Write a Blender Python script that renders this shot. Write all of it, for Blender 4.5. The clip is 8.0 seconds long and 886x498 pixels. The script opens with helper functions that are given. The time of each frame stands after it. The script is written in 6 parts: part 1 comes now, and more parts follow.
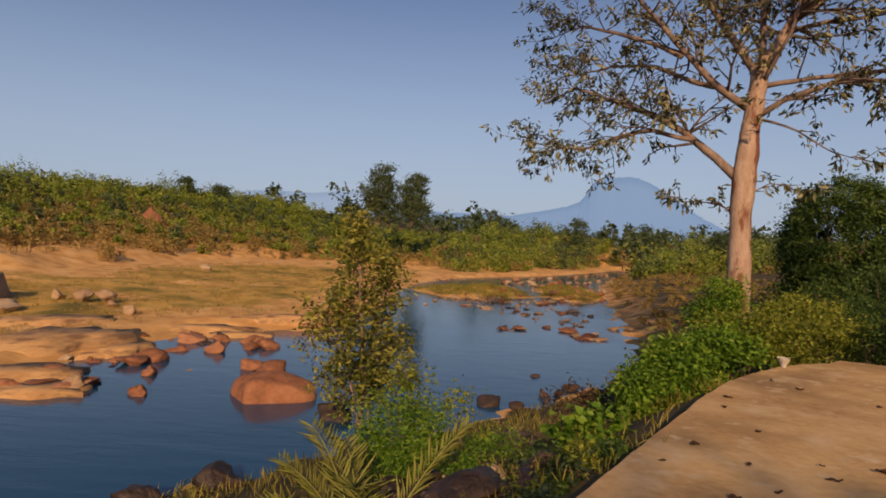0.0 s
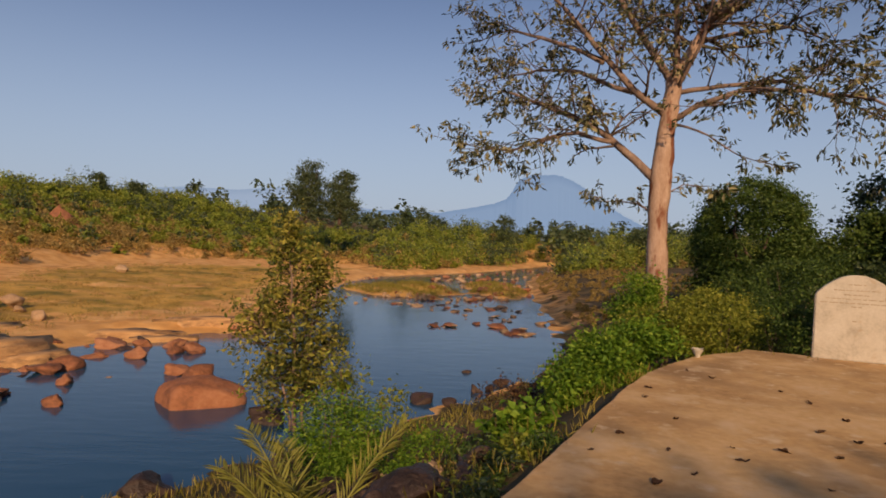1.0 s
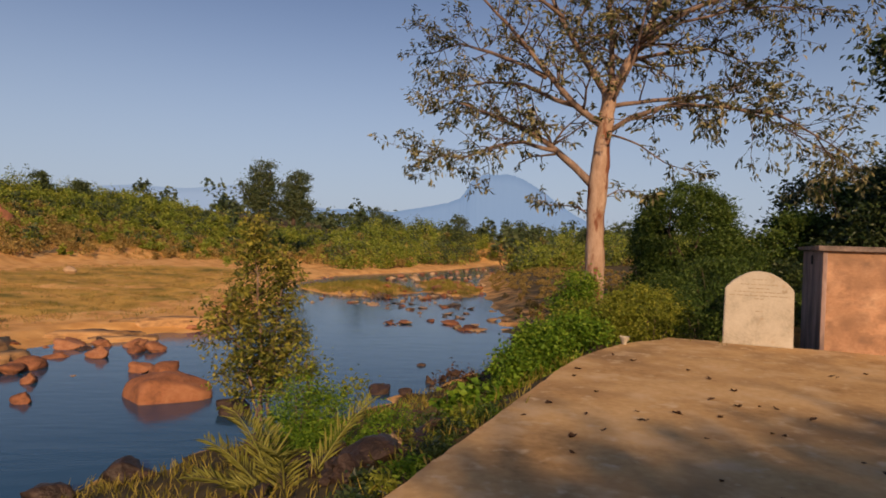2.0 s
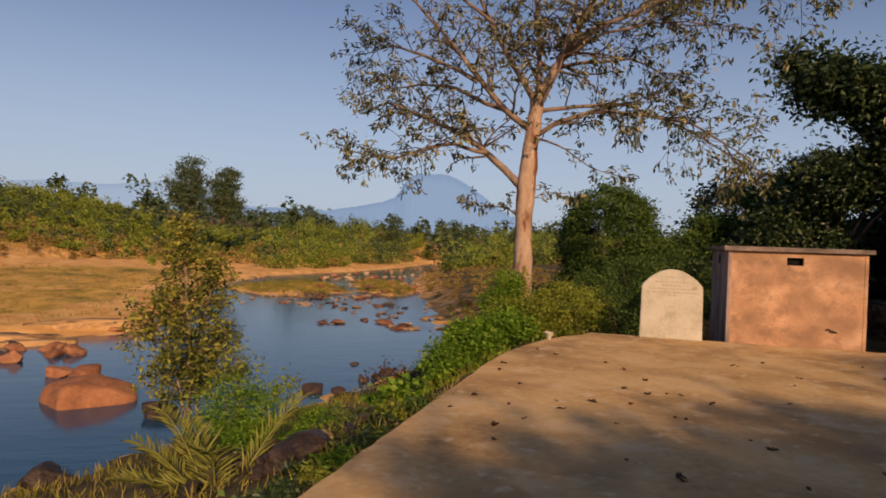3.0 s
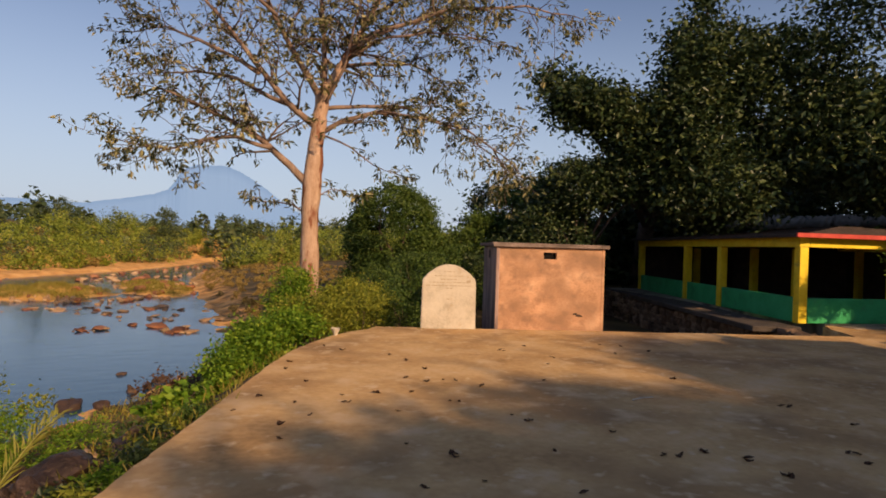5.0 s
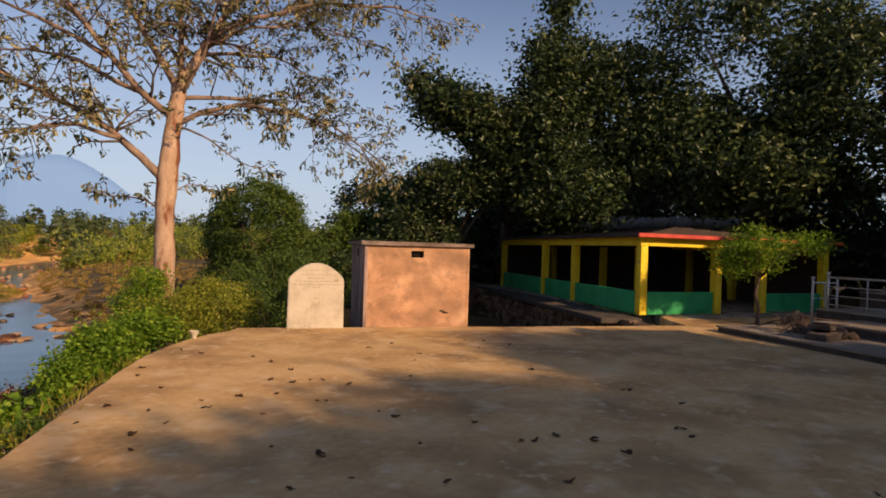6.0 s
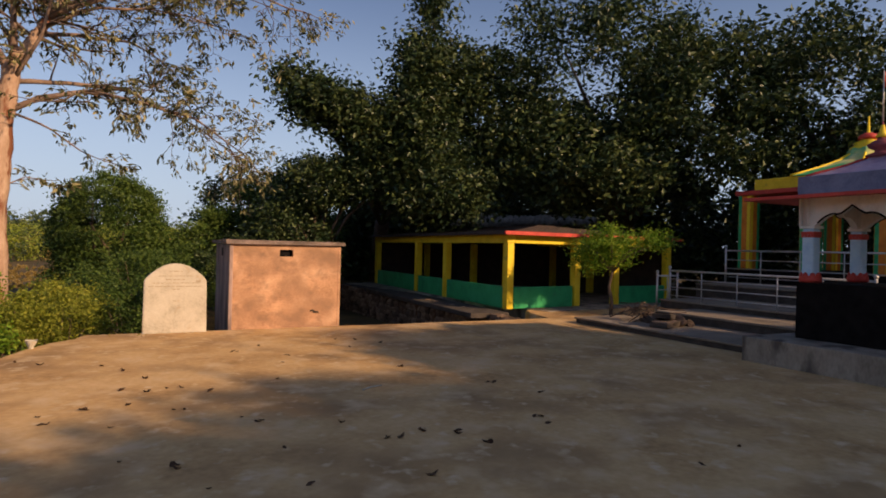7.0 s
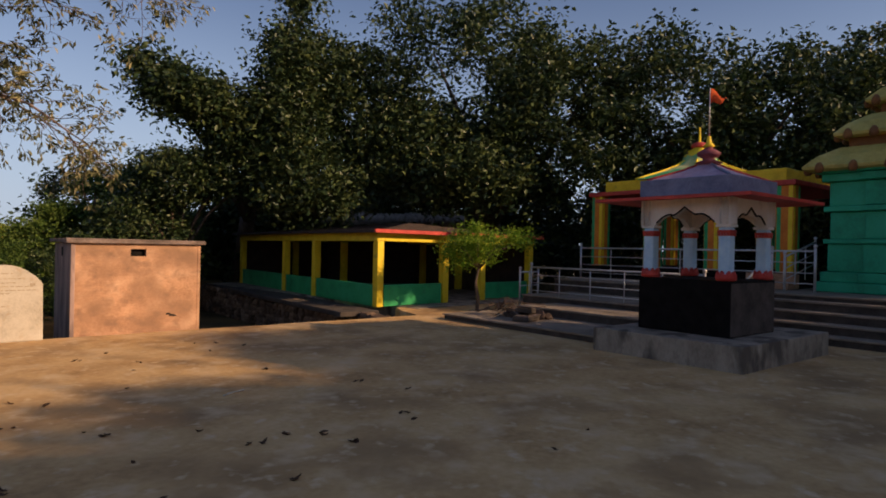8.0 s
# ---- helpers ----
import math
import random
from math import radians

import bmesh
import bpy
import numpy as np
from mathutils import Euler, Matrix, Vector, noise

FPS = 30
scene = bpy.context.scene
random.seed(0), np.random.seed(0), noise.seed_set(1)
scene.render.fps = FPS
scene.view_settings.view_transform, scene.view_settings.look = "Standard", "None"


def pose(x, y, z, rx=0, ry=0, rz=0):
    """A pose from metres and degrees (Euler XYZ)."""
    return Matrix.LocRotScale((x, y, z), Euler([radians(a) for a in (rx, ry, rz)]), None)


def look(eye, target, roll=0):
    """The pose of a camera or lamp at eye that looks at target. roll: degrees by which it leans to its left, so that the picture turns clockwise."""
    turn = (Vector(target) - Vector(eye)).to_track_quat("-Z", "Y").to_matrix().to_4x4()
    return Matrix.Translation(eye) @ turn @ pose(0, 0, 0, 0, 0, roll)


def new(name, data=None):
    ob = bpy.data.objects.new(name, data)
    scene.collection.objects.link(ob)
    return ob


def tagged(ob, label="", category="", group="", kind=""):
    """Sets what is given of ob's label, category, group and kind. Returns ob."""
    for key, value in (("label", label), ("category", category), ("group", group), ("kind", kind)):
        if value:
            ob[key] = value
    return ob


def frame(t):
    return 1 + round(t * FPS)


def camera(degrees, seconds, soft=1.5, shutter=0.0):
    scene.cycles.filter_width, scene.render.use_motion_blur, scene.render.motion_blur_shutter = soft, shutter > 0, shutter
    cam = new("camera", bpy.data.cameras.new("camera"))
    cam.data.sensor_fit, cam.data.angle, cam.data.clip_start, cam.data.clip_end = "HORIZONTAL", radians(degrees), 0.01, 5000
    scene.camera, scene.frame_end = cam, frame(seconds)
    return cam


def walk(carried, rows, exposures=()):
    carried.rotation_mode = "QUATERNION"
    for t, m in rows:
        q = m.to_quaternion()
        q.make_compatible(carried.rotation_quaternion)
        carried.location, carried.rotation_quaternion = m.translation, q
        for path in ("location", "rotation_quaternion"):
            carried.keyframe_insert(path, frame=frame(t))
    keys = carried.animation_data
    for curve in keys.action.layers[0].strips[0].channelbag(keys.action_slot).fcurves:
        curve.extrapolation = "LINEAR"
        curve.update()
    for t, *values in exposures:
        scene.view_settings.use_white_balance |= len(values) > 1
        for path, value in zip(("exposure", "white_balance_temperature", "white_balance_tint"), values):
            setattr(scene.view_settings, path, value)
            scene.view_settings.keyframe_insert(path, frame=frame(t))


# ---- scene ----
cam = camera(71.2, 8.0, soft=1.8)

PATH = [
    (0, (1.614, 0.223, 1.595), (1.401, 2.211, 1.568), 2.5),
    (0.5, (1.56, 0.14, 1.632), (1.478, 2.139, 1.604), 2.4),
    (1, (1.544, 0.09, 1.644), (1.561, 2.089, 1.617), 2.1),
    (1.5, (1.481, -0.466, 1.672), (1.578, 1.532, 1.646), 1.9),
    (3, (1.514, -1.214, 1.698), (1.887, 0.751, 1.678), 2.0),
    (3.5, (1.513, -1.242, 1.707), (2.058, 0.682, 1.689), 1.9),
    (4, (1.515, -1.286, 1.72), (2.202, 0.593, 1.704), 1.9),
    (5.5, (1.464, -1.42, 1.734), (2.643, 0.195, 1.725), 1.7),
    (6, (1.453, -1.454, 1.74), (2.799, 0.025, 1.735), 1.8),
    (6.5, (1.472, -1.497, 1.747), (2.968, -0.17, 1.745), 1.8),
    (7, (1.492, -1.549, 1.757), (3.105, -0.367, 1.755), 1.4),
    (7.5, (1.51, -1.583, 1.766), (3.234, -0.57, 1.764), 1.3),
    (8, (1.499, -1.617, 1.777), (3.32, -0.79, 1.776), 1.2),
]
walk(cam, [(t, look(eye, target, roll)) for t, eye, target, roll in PATH],
     exposures=((0.0, -0.33, 6600, 13), (3.0, -0.2, 6800, 13), (5.5, 0.08, 6950, 13), (6.5, 0.1, 6850, 13), (8.0, -0.04, 6700, 13)))


# ---- sky, sun ----
SUN_EL, SUN_ROT = radians(24), radians(176)
world = bpy.data.worlds.new("sky")
scene.world = world
world.use_nodes = True
wn = world.node_tree.nodes
sky = wn.new("ShaderNodeTexSky")
sky.sky_type, sky.sun_disc = "NISHITA", False
sky.sun_elevation, sky.sun_rotation = SUN_EL, SUN_ROT
sky.air_density, sky.dust_density, sky.ozone_density = 1.0, 0.6, 1.6
wn["Background"].inputs["Strength"].default_value = 0.093
tone = wn.new("ShaderNodeMix")
tone.data_type, tone.blend_type = "RGBA", "MULTIPLY"
tone.inputs["Factor"].default_value = 1.0
tone.inputs["B"].default_value = (1.05, 0.985, 1.08, 1)
world.node_tree.links.new(sky.outputs[0], tone.inputs["A"])
# bluish haze that thickens evenly towards the horizon all round
where = wn.new("ShaderNodeTexCoord")
height = wn.new("ShaderNodeSeparateXYZ")
world.node_tree.links.new(where.outputs["Generated"], height.inputs[0])
depth = wn.new("ShaderNodeMapRange")
depth.interpolation_type = "SMOOTHSTEP"
depth.inputs["From Min"].default_value, depth.inputs["From Max"].default_value = -0.02, 0.42
depth.inputs["To Min"].default_value, depth.inputs["To Max"].default_value = 0.85, 0.0
world.node_tree.links.new(height.outputs["Z"], depth.inputs["Value"])
haze = wn.new("ShaderNodeMix")
haze.data_type = "RGBA"
haze.inputs["B"].default_value = (4.75, 6.0, 7.9, 1)
world.node_tree.links.new(depth.outputs[0], haze.inputs["Factor"])
world.node_tree.links.new(tone.outputs["Result"], haze.inputs["A"])
world.node_tree.links.new(haze.outputs["Result"], wn["Background"].inputs["Color"])
sun_data = bpy.data.lights.new("sun", "SUN")
sun_data.energy, sun_data.angle, sun_data.color = 5.0, radians(0.9), (1.0, 0.69, 0.4)
sun = new("sun", sun_data)
to_sun = Vector((math.sin(SUN_ROT) * math.cos(SUN_EL), math.cos(SUN_ROT) * math.cos(SUN_EL), math.sin(SUN_EL)))
sun.matrix_world = Matrix.Translation((0, -20, 30)) @ to_sun.to_track_quat("Z", "Y").to_matrix().to_4x4()


# ---- materials ----
def material(name, stops, scale=3.0, fine=40.0, rough=0.8, bump=0.3, metal=0.0, detail=6.0, spots=None, per_object=0.0,
             per_island=0.0, stretch=(1, 1, 1), spec=0.4, translucent=0.0, bump_scale=None, bump_dist=0.02):
    """A procedural surface: a colour ramp over broad noise, mixed with fine grain, optional spots, relief."""
    m = bpy.data.materials.new(name)
    m.use_nodes = True
    n, ln = m.node_tree.nodes, m.node_tree.links
    bsdf = n["Principled BSDF"]
    geo = n.new("ShaderNodeTexCoord")
    mapping = n.new("ShaderNodeMapping")
    mapping.inputs["Scale"].default_value = stretch
    ln.new(geo.outputs["Object"], mapping.inputs["Vector"])
    big = n.new("ShaderNodeTexNoise")
    big.inputs["Scale"].default_value, big.inputs["Detail"].default_value = scale, detail
    big.inputs["Roughness"].default_value = 0.6
    small = n.new("ShaderNodeTexNoise")
    small.inputs["Scale"].default_value, small.inputs["Detail"].default_value = fine, 4.0
    for tex in (big, small):
        ln.new(mapping.outputs[0], tex.inputs["Vector"])
    mix = n.new("ShaderNodeMath")
    mix.operation = "MULTIPLY_ADD"
    mix.inputs[1].default_value = 0.35
    ln.new(small.outputs["Fac"], mix.inputs[0])
    sub = n.new("ShaderNodeMath")
    sub.operation = "SUBTRACT"
    sub.inputs[1].default_value = 0.175
    ln.new(big.outputs["Fac"], sub.inputs[0])
    ln.new(sub.outputs[0], mix.inputs[2])
    value = mix.outputs[0]
    for amount, kind, out in ((per_object, "ShaderNodeObjectInfo", "Random"), (per_island, "ShaderNodeNewGeometry", "Random Per Island")):
        if amount:
            info = n.new(kind)
            add = n.new("ShaderNodeMath")
            add.operation = "MULTIPLY_ADD"
            add.inputs[1].default_value = amount
            off = n.new("ShaderNodeMath")
            off.operation = "SUBTRACT"
            off.inputs[1].default_value = amount / 2
            ln.new(info.outputs[out], add.inputs[0])
            ln.new(value, off.inputs[0])
            ln.new(off.outputs[0], add.inputs[2])
            value = add.outputs[0]
    ramp = n.new("ShaderNodeValToRGB")
    el = ramp.color_ramp.elements
    while len(el) < len(stops):
        el.new(0.5)
    for e, (at, col) in zip(el, stops):
        e.position, e.color = at, (*col, 1)
    ln.new(value, ramp.inputs["Fac"])
    colour = ramp.outputs["Color"]
    for layer, (spot_scale, low, high, spot_colour) in enumerate(spots if spots and isinstance(spots[0], tuple) else (spots,) if spots else ()):
        tex = n.new("ShaderNodeTexNoise")
        tex.inputs["Scale"].default_value, tex.inputs["Detail"].default_value = spot_scale, 8.0
        shift = n.new("ShaderNodeMapping")
        shift.inputs["Location"].default_value = (7.3 + 3.7 * layer, 2.1, 4.4)
        shift.inputs["Scale"].default_value = stretch
        ln.new(geo.outputs["Object"], shift.inputs["Vector"])
        ln.new(shift.outputs[0], tex.inputs["Vector"])
        rng = n.new("ShaderNodeMapRange")
        rng.inputs["From Min"].default_value, rng.inputs["From Max"].default_value = low, high
        ln.new(tex.outputs["Fac"], rng.inputs["Value"])
        blend = n.new("ShaderNodeMix")
        blend.data_type = "RGBA"
        ln.new(rng.outputs[0], blend.inputs["Factor"])
        ln.new(colour, blend.inputs["A"])
        blend.inputs["B"].default_value = (*spot_colour, 1)
        colour = blend.outputs["Result"]
    ln.new(colour, bsdf.inputs["Base Color"])
    bsdf.inputs["Roughness"].default_value, bsdf.inputs["Metallic"].default_value = rough, metal
    bsdf.inputs["Specular IOR Level"].default_value = spec
    if bump:
        b = n.new("ShaderNodeBump")
        b.inputs["Strength"].default_value, b.inputs["Distance"].default_value = bump, bump_dist
        if bump_scale:
            relief = n.new("ShaderNodeTexNoise")
            relief.inputs["Scale"].default_value, relief.inputs["Detail"].default_value = bump_scale, 8.0
            ln.new(mapping.outputs[0], relief.inputs["Vector"])
            ln.new(relief.outputs["Fac"], b.inputs["Height"])
        else:
            ln.new(value, b.inputs["Height"])
        ln.new(b.outputs[0], bsdf.inputs["Normal"])
    if translucent:
        tr = n.new("ShaderNodeBsdfTranslucent")
        ln.new(colour, tr.inputs["Color"])
        mixer = n.new("ShaderNodeMixShader")
        mixer.inputs[0].default_value = translucent
        ln.new(bsdf.outputs[0], mixer.inputs[1])
        ln.new(tr.outputs[0], mixer.inputs[2])
        ln.new(mixer.outputs[0], n["Material Output"].inputs["Surface"])
    return m


def leafy(name, dark, mid, light, trans=0.3, rough=0.5, island=0.7, scale=0.8):
    return material(name, [(0.2, dark), (0.5, mid), (0.8, light)], scale=scale, fine=9, rough=rough, bump=0.0, per_island=island,
                    translucent=trans, spec=0.3)


M_CONCRETE = material("worn_concrete", [(0.25, (0.32, 0.185, 0.07)), (0.42, (0.51, 0.31, 0.128)), (0.56, (0.6, 0.385, 0.17)), (0.75, (0.7, 0.48, 0.25))], scale=0.9, fine=12,
                      rough=0.9, bump=0.5, detail=10, spots=((0.7, 0.5, 0.68, (0.34, 0.205, 0.09)), (2.2, 0.55, 0.75, (0.66, 0.47, 0.265)), (6.0, 0.58, 0.74, (0.66, 0.49, 0.29))), stretch=(1, 1, 1), bump_scale=9.0)
M_KERB = material("kerb_concrete", [(0.3, (0.19, 0.155, 0.12)), (0.7, (0.4, 0.34, 0.27))], scale=2.2, fine=30, rough=0.92, bump=0.5,
                  spots=(2.2, 0.5, 0.62, (0.11, 0.09, 0.072)), stretch=(1, 1, 0.5))
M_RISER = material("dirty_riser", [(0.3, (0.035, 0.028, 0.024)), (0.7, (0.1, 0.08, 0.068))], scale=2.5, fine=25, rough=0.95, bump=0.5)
M_TREAD = material("worn_pale_tread", [(0.3, (0.17, 0.135, 0.1)), (0.7, (0.33, 0.27, 0.21))], scale=1.8, fine=26, rough=0.9, bump=0.4,
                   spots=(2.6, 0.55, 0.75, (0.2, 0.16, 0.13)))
M_PLASTER = material("pink_plaster", [(0.25, (0.3, 0.16, 0.09)), (0.5, (0.52, 0.29, 0.17)), (0.75, (0.66, 0.42, 0.27))], scale=1.7, fine=20, rough=0.9,
                     bump=0.35, spots=((1.5, 0.42, 0.68, (0.29, 0.165, 0.1)), (3.6, 0.5, 0.76, (0.24, 0.14, 0.09))), stretch=(1, 1, 1.3))
M_STAINED = material("stained_plaster", [(0.3, (0.16, 0.11, 0.1)), (0.7, (0.42, 0.3, 0.27))], scale=2.5, fine=22, rough=0.92, bump=0.35,
                     spots=(2.0, 0.45, 0.62, (0.1, 0.08, 0.075)), stretch=(1, 1, 0.3))
M_ROOF_SLAB = material("weathered_slab", [(0.3, (0.09, 0.07, 0.06)), (0.7, (0.3, 0.22, 0.19))], scale=4, fine=30, rough=0.9, bump=0.5)
M_WHITE = material("whitewash", [(0.25, (0.34, 0.3, 0.24)), (0.5, (0.5, 0.45, 0.37)), (0.8, (0.6, 0.55, 0.47))], scale=3, fine=26, rough=0.85, bump=0.25,
                   spots=(5.0, 0.62, 0.78, (0.4, 0.29, 0.18)))
M_INK = material("faded_ink", [(0.3, (0.3, 0.24, 0.17)), (0.7, (0.48, 0.4, 0.3))], scale=20, fine=60, rough=0.9, bump=0)
M_YELLOW = material("yellow_paint", [(0.25, (0.6, 0.41, 0.014)), (0.5, (0.82, 0.59, 0.022)), (0.8, (0.86, 0.67, 0.05))], scale=2.5, fine=25, rough=0.6, bump=0.15,
                    spots=(4, 0.62, 0.8, (0.34, 0.25, 0.06)))
M_GREEN = material("green_paint", [(0.25, (0.012, 0.2, 0.07)), (0.5, (0.025, 0.36, 0.125)), (0.8, (0.045, 0.45, 0.18))], scale=1.6, fine=22, rough=0.6, bump=0.15,
                   spots=(3, 0.6, 0.8, (0.05, 0.2, 0.1)))
M_TEAL = material("temple_green", [(0.25, (0.0, 0.2, 0.1)), (0.5, (0.005, 0.34, 0.18)), (0.8, (0.02, 0.42, 0.24))], scale=1.2, fine=18, rough=0.55, bump=0.12)
M_RED = material("red_paint", [(0.3, (0.38, 0.03, 0.025)), (0.7, (0.6, 0.07, 0.05))], scale=3, fine=25, rough=0.55, bump=0.15)
M_MAROON = material("maroon_paint", [(0.3, (0.14, 0.03, 0.045)), (0.7, (0.3, 0.08, 0.1))], scale=5, fine=30, rough=0.6, bump=0.15)
M_ORANGE = material("orange_paint", [(0.3, (0.55, 0.14, 0.01)), (0.7, (0.75, 0.24, 0.02))], scale=3, fine=25, rough=0.55, bump=0.1)
M_PALE_BLUE = material("pale_blue_paint", [(0.3, (0.34, 0.56, 0.78)), (0.7, (0.55, 0.74, 0.88))], scale=4, fine=30, rough=0.6, bump=0.1)
M_BLUE_GREY = material("blue_grey_paint", [(0.3, (0.1, 0.12, 0.2)), (0.7, (0.22, 0.25, 0.36))], scale=3, fine=30, rough=0.7, bump=0.2)
M_LILAC = material("lilac_paint", [(0.3, (0.3, 0.2, 0.3)), (0.7, (0.5, 0.38, 0.48))], scale=4, fine=30, rough=0.6, bump=0.15)
M_BLACK_TILE = material("black_granite", [(0.3, (0.003, 0.003, 0.003)), (0.7, (0.012, 0.01, 0.01))], scale=5, fine=70, rough=0.6, bump=0.05, spec=0.06)
M_LIME = material("shrine_whitewash", [(0.25, (0.62, 0.6, 0.57)), (0.5, (0.78, 0.77, 0.74)), (0.8, (0.84, 0.83, 0.81))], scale=3, fine=26, rough=0.8, bump=0.2,
                  spots=(3.0, 0.6, 0.8, (0.5, 0.46, 0.42)), stretch=(1, 1, 0.5))
M_DOME = material("faded_dome_paint", [(0.3, (0.62, 0.55, 0.16)), (0.5, (0.68, 0.64, 0.26)), (0.75, (0.74, 0.72, 0.4))], scale=2, fine=22, rough=0.6, bump=0.15,
                  spots=(0.8, 0.42, 0.52, (0.03, 0.36, 0.16)), stretch=(1, 1, 0.5))
M_TIER = material("faded_yellow_tier", [(0.25, (0.34, 0.27, 0.06)), (0.5, (0.52, 0.43, 0.11)), (0.8, (0.6, 0.54, 0.2))], scale=2, fine=20, rough=0.7, bump=0.2,
                  spots=(1.6, 0.55, 0.75, (0.3, 0.32, 0.1)))
M_BROWN = material("brown_band_paint", [(0.3, (0.12, 0.05, 0.02)), (0.7, (0.26, 0.12, 0.035))], scale=3, fine=22, rough=0.75, bump=0.2)
M_STEEL = material("steel_pipe", [(0.3, (0.45, 0.44, 0.44)), (0.7, (0.62, 0.61, 0.61))], scale=8, fine=50, rough=0.4, bump=0.05, metal=0.4)
M_DARK_ROOF = material("dark_roof_and_shade", [(0.3, (0.025, 0.018, 0.016)), (0.7, (0.07, 0.045, 0.038))], scale=3, fine=22, rough=0.85, bump=0.4)
M_FLAG = material("orange_cloth", [(0.3, (0.6, 0.07, 0.02)), (0.7, (0.75, 0.13, 0.03))], scale=6, fine=40, rough=0.9, bump=0.1)
M_RUBBLE = material("rubble_stone", [(0.25, (0.07, 0.045, 0.03)), (0.6, (0.2, 0.13, 0.09)), (0.8, (0.34, 0.24, 0.17))], scale=2.5, fine=20, rough=0.9, bump=0.6, per_object=0.5)
M_MORTAR = material("dark_mortar", [(0.3, (0.025, 0.02, 0.016)), (0.7, (0.06, 0.045, 0.036))], scale=4, fine=30, rough=0.95, bump=0.5)
M_ROCK = material("red_river_rock", [(0.2, (0.12, 0.05, 0.028)), (0.5, (0.3, 0.12, 0.056)), (0.8, (0.42, 0.2, 0.105))], scale=1.6, fine=14, rough=0.85, bump=0.7,
                  per_object=0.45, bump_scale=5.0, bump_dist=0.06)
M_ROCK_PALE = material("pale_river_rock", [(0.2, (0.25, 0.15, 0.08)), (0.5, (0.42, 0.27, 0.15)), (0.8, (0.55, 0.39, 0.24))], scale=1.4, fine=12, rough=0.9, bump=0.7,
                       per_object=0.35, bump_scale=4.0, bump_dist=0.06)
M_SHELF = material("bedded_orange_rock", [(0.2, (0.27, 0.13, 0.05)), (0.45, (0.5, 0.28, 0.115)), (0.8, (0.68, 0.42, 0.19))], scale=0.9, fine=9, rough=0.9, bump=0.8,
                   spots=(1.6, 0.5, 0.65, (0.24, 0.13, 0.06)), stretch=(1, 1, 2), bump_scale=3.0, bump_dist=0.06)
M_ROCK_DARK = material("dark_wet_rock", [(0.25, (0.025, 0.016, 0.012)), (0.6, (0.075, 0.046, 0.034)), (0.8, (0.13, 0.085, 0.062))], scale=2, fine=15, rough=0.55, bump=0.7,
                       per_object=0.3, bump_scale=5.0, bump_dist=0.06)
M_BARK = material("pale_bark", [(0.2, (0.16, 0.095, 0.065)), (0.45, (0.38, 0.25, 0.175)), (0.8, (0.58, 0.42, 0.32))], scale=4.0, fine=30, rough=0.9, bump=0.6,
                  stretch=(1, 1, 0.35), spots=(2.6, 0.52, 0.57, (0.2, 0.075, 0.04)), bump_dist=0.05)
M_LIMB = material("grey_brown_bark", [(0.2, (0.08, 0.052, 0.042)), (0.5, (0.22, 0.15, 0.115)), (0.8, (0.42, 0.31, 0.24))], scale=4.0, fine=30, rough=0.9, bump=0.5, stretch=(1, 1, 0.4))
M_BARK_DARK = material("dark_bark", [(0.25, (0.05, 0.035, 0.025)), (0.7, (0.17, 0.12, 0.09))], scale=4, fine=25, rough=0.95, bump=0.7, stretch=(1, 1, 0.3))
M_TWIG = material("brown_twig", [(0.3, (0.07, 0.048, 0.036)), (0.7, (0.18, 0.125, 0.09))], scale=5, fine=25, rough=0.9, bump=0.2)
L_OLIVE = leafy("olive_leaves", (0.04, 0.048, 0.02), (0.115, 0.122, 0.048), (0.42, 0.37, 0.18), 0.28, 0.5)
L_DARK = leafy("dark_tree_leaves", (0.014, 0.031, 0.013), (0.034, 0.06, 0.022), (0.115, 0.145, 0.05), 0.2, 0.4, 0.55, 0.5)
L_ROUND = leafy("mango_leaves", (0.035, 0.07, 0.014), (0.07, 0.125, 0.022), (0.14, 0.2, 0.04), 0.28)
L_BRIGHT = leafy("bright_bush_leaves", (0.06, 0.13, 0.012), (0.16, 0.3, 0.024), (0.36, 0.46, 0.055), 0.45, 0.6, 0.5, 1.6)
L_MIXED = leafy("yellow_green_leaves", (0.1, 0.13, 0.018), (0.26, 0.3, 0.035), (0.46, 0.45, 0.075), 0.45, 0.6, 0.5, 1.2)
L_SAPLING = leafy("sapling_leaves", (0.075, 0.1, 0.02), (0.22, 0.22, 0.04), (0.5, 0.44, 0.08), 0.42, 0.55, 0.6, 0.9)
L_FAR = leafy("scrub_leaves", (0.1, 0.15, 0.022), (0.27, 0.34, 0.05), (0.52, 0.5, 0.1), 0.4, 0.65, 0.3, 0.45)
L_FARTREE = leafy("far_tree_leaves", (0.05, 0.08, 0.035), (0.09, 0.125, 0.055), (0.15, 0.18, 0.075), 0.3)
L_SCRUB_DRY = leafy("dry_scrub_leaves", (0.2, 0.14, 0.04), (0.38, 0.27, 0.085), (0.52, 0.38, 0.14), 0.35, 0.7, 0.4)
L_PALM = leafy("palm_leaflets", (0.13, 0.15, 0.03), (0.28, 0.28, 0.06), (0.44, 0.4, 0.12), 0.3, 0.5, 0.5)
L_GRASS = leafy("dry_grass_blades", (0.28, 0.17, 0.045), (0.46, 0.3, 0.085), (0.6, 0.42, 0.14), 0.3)
L_GRASS_GREEN = leafy("green_grass_blades", (0.15, 0.14, 0.02), (0.28, 0.24, 0.04), (0.42, 0.33, 0.08), 0.3)
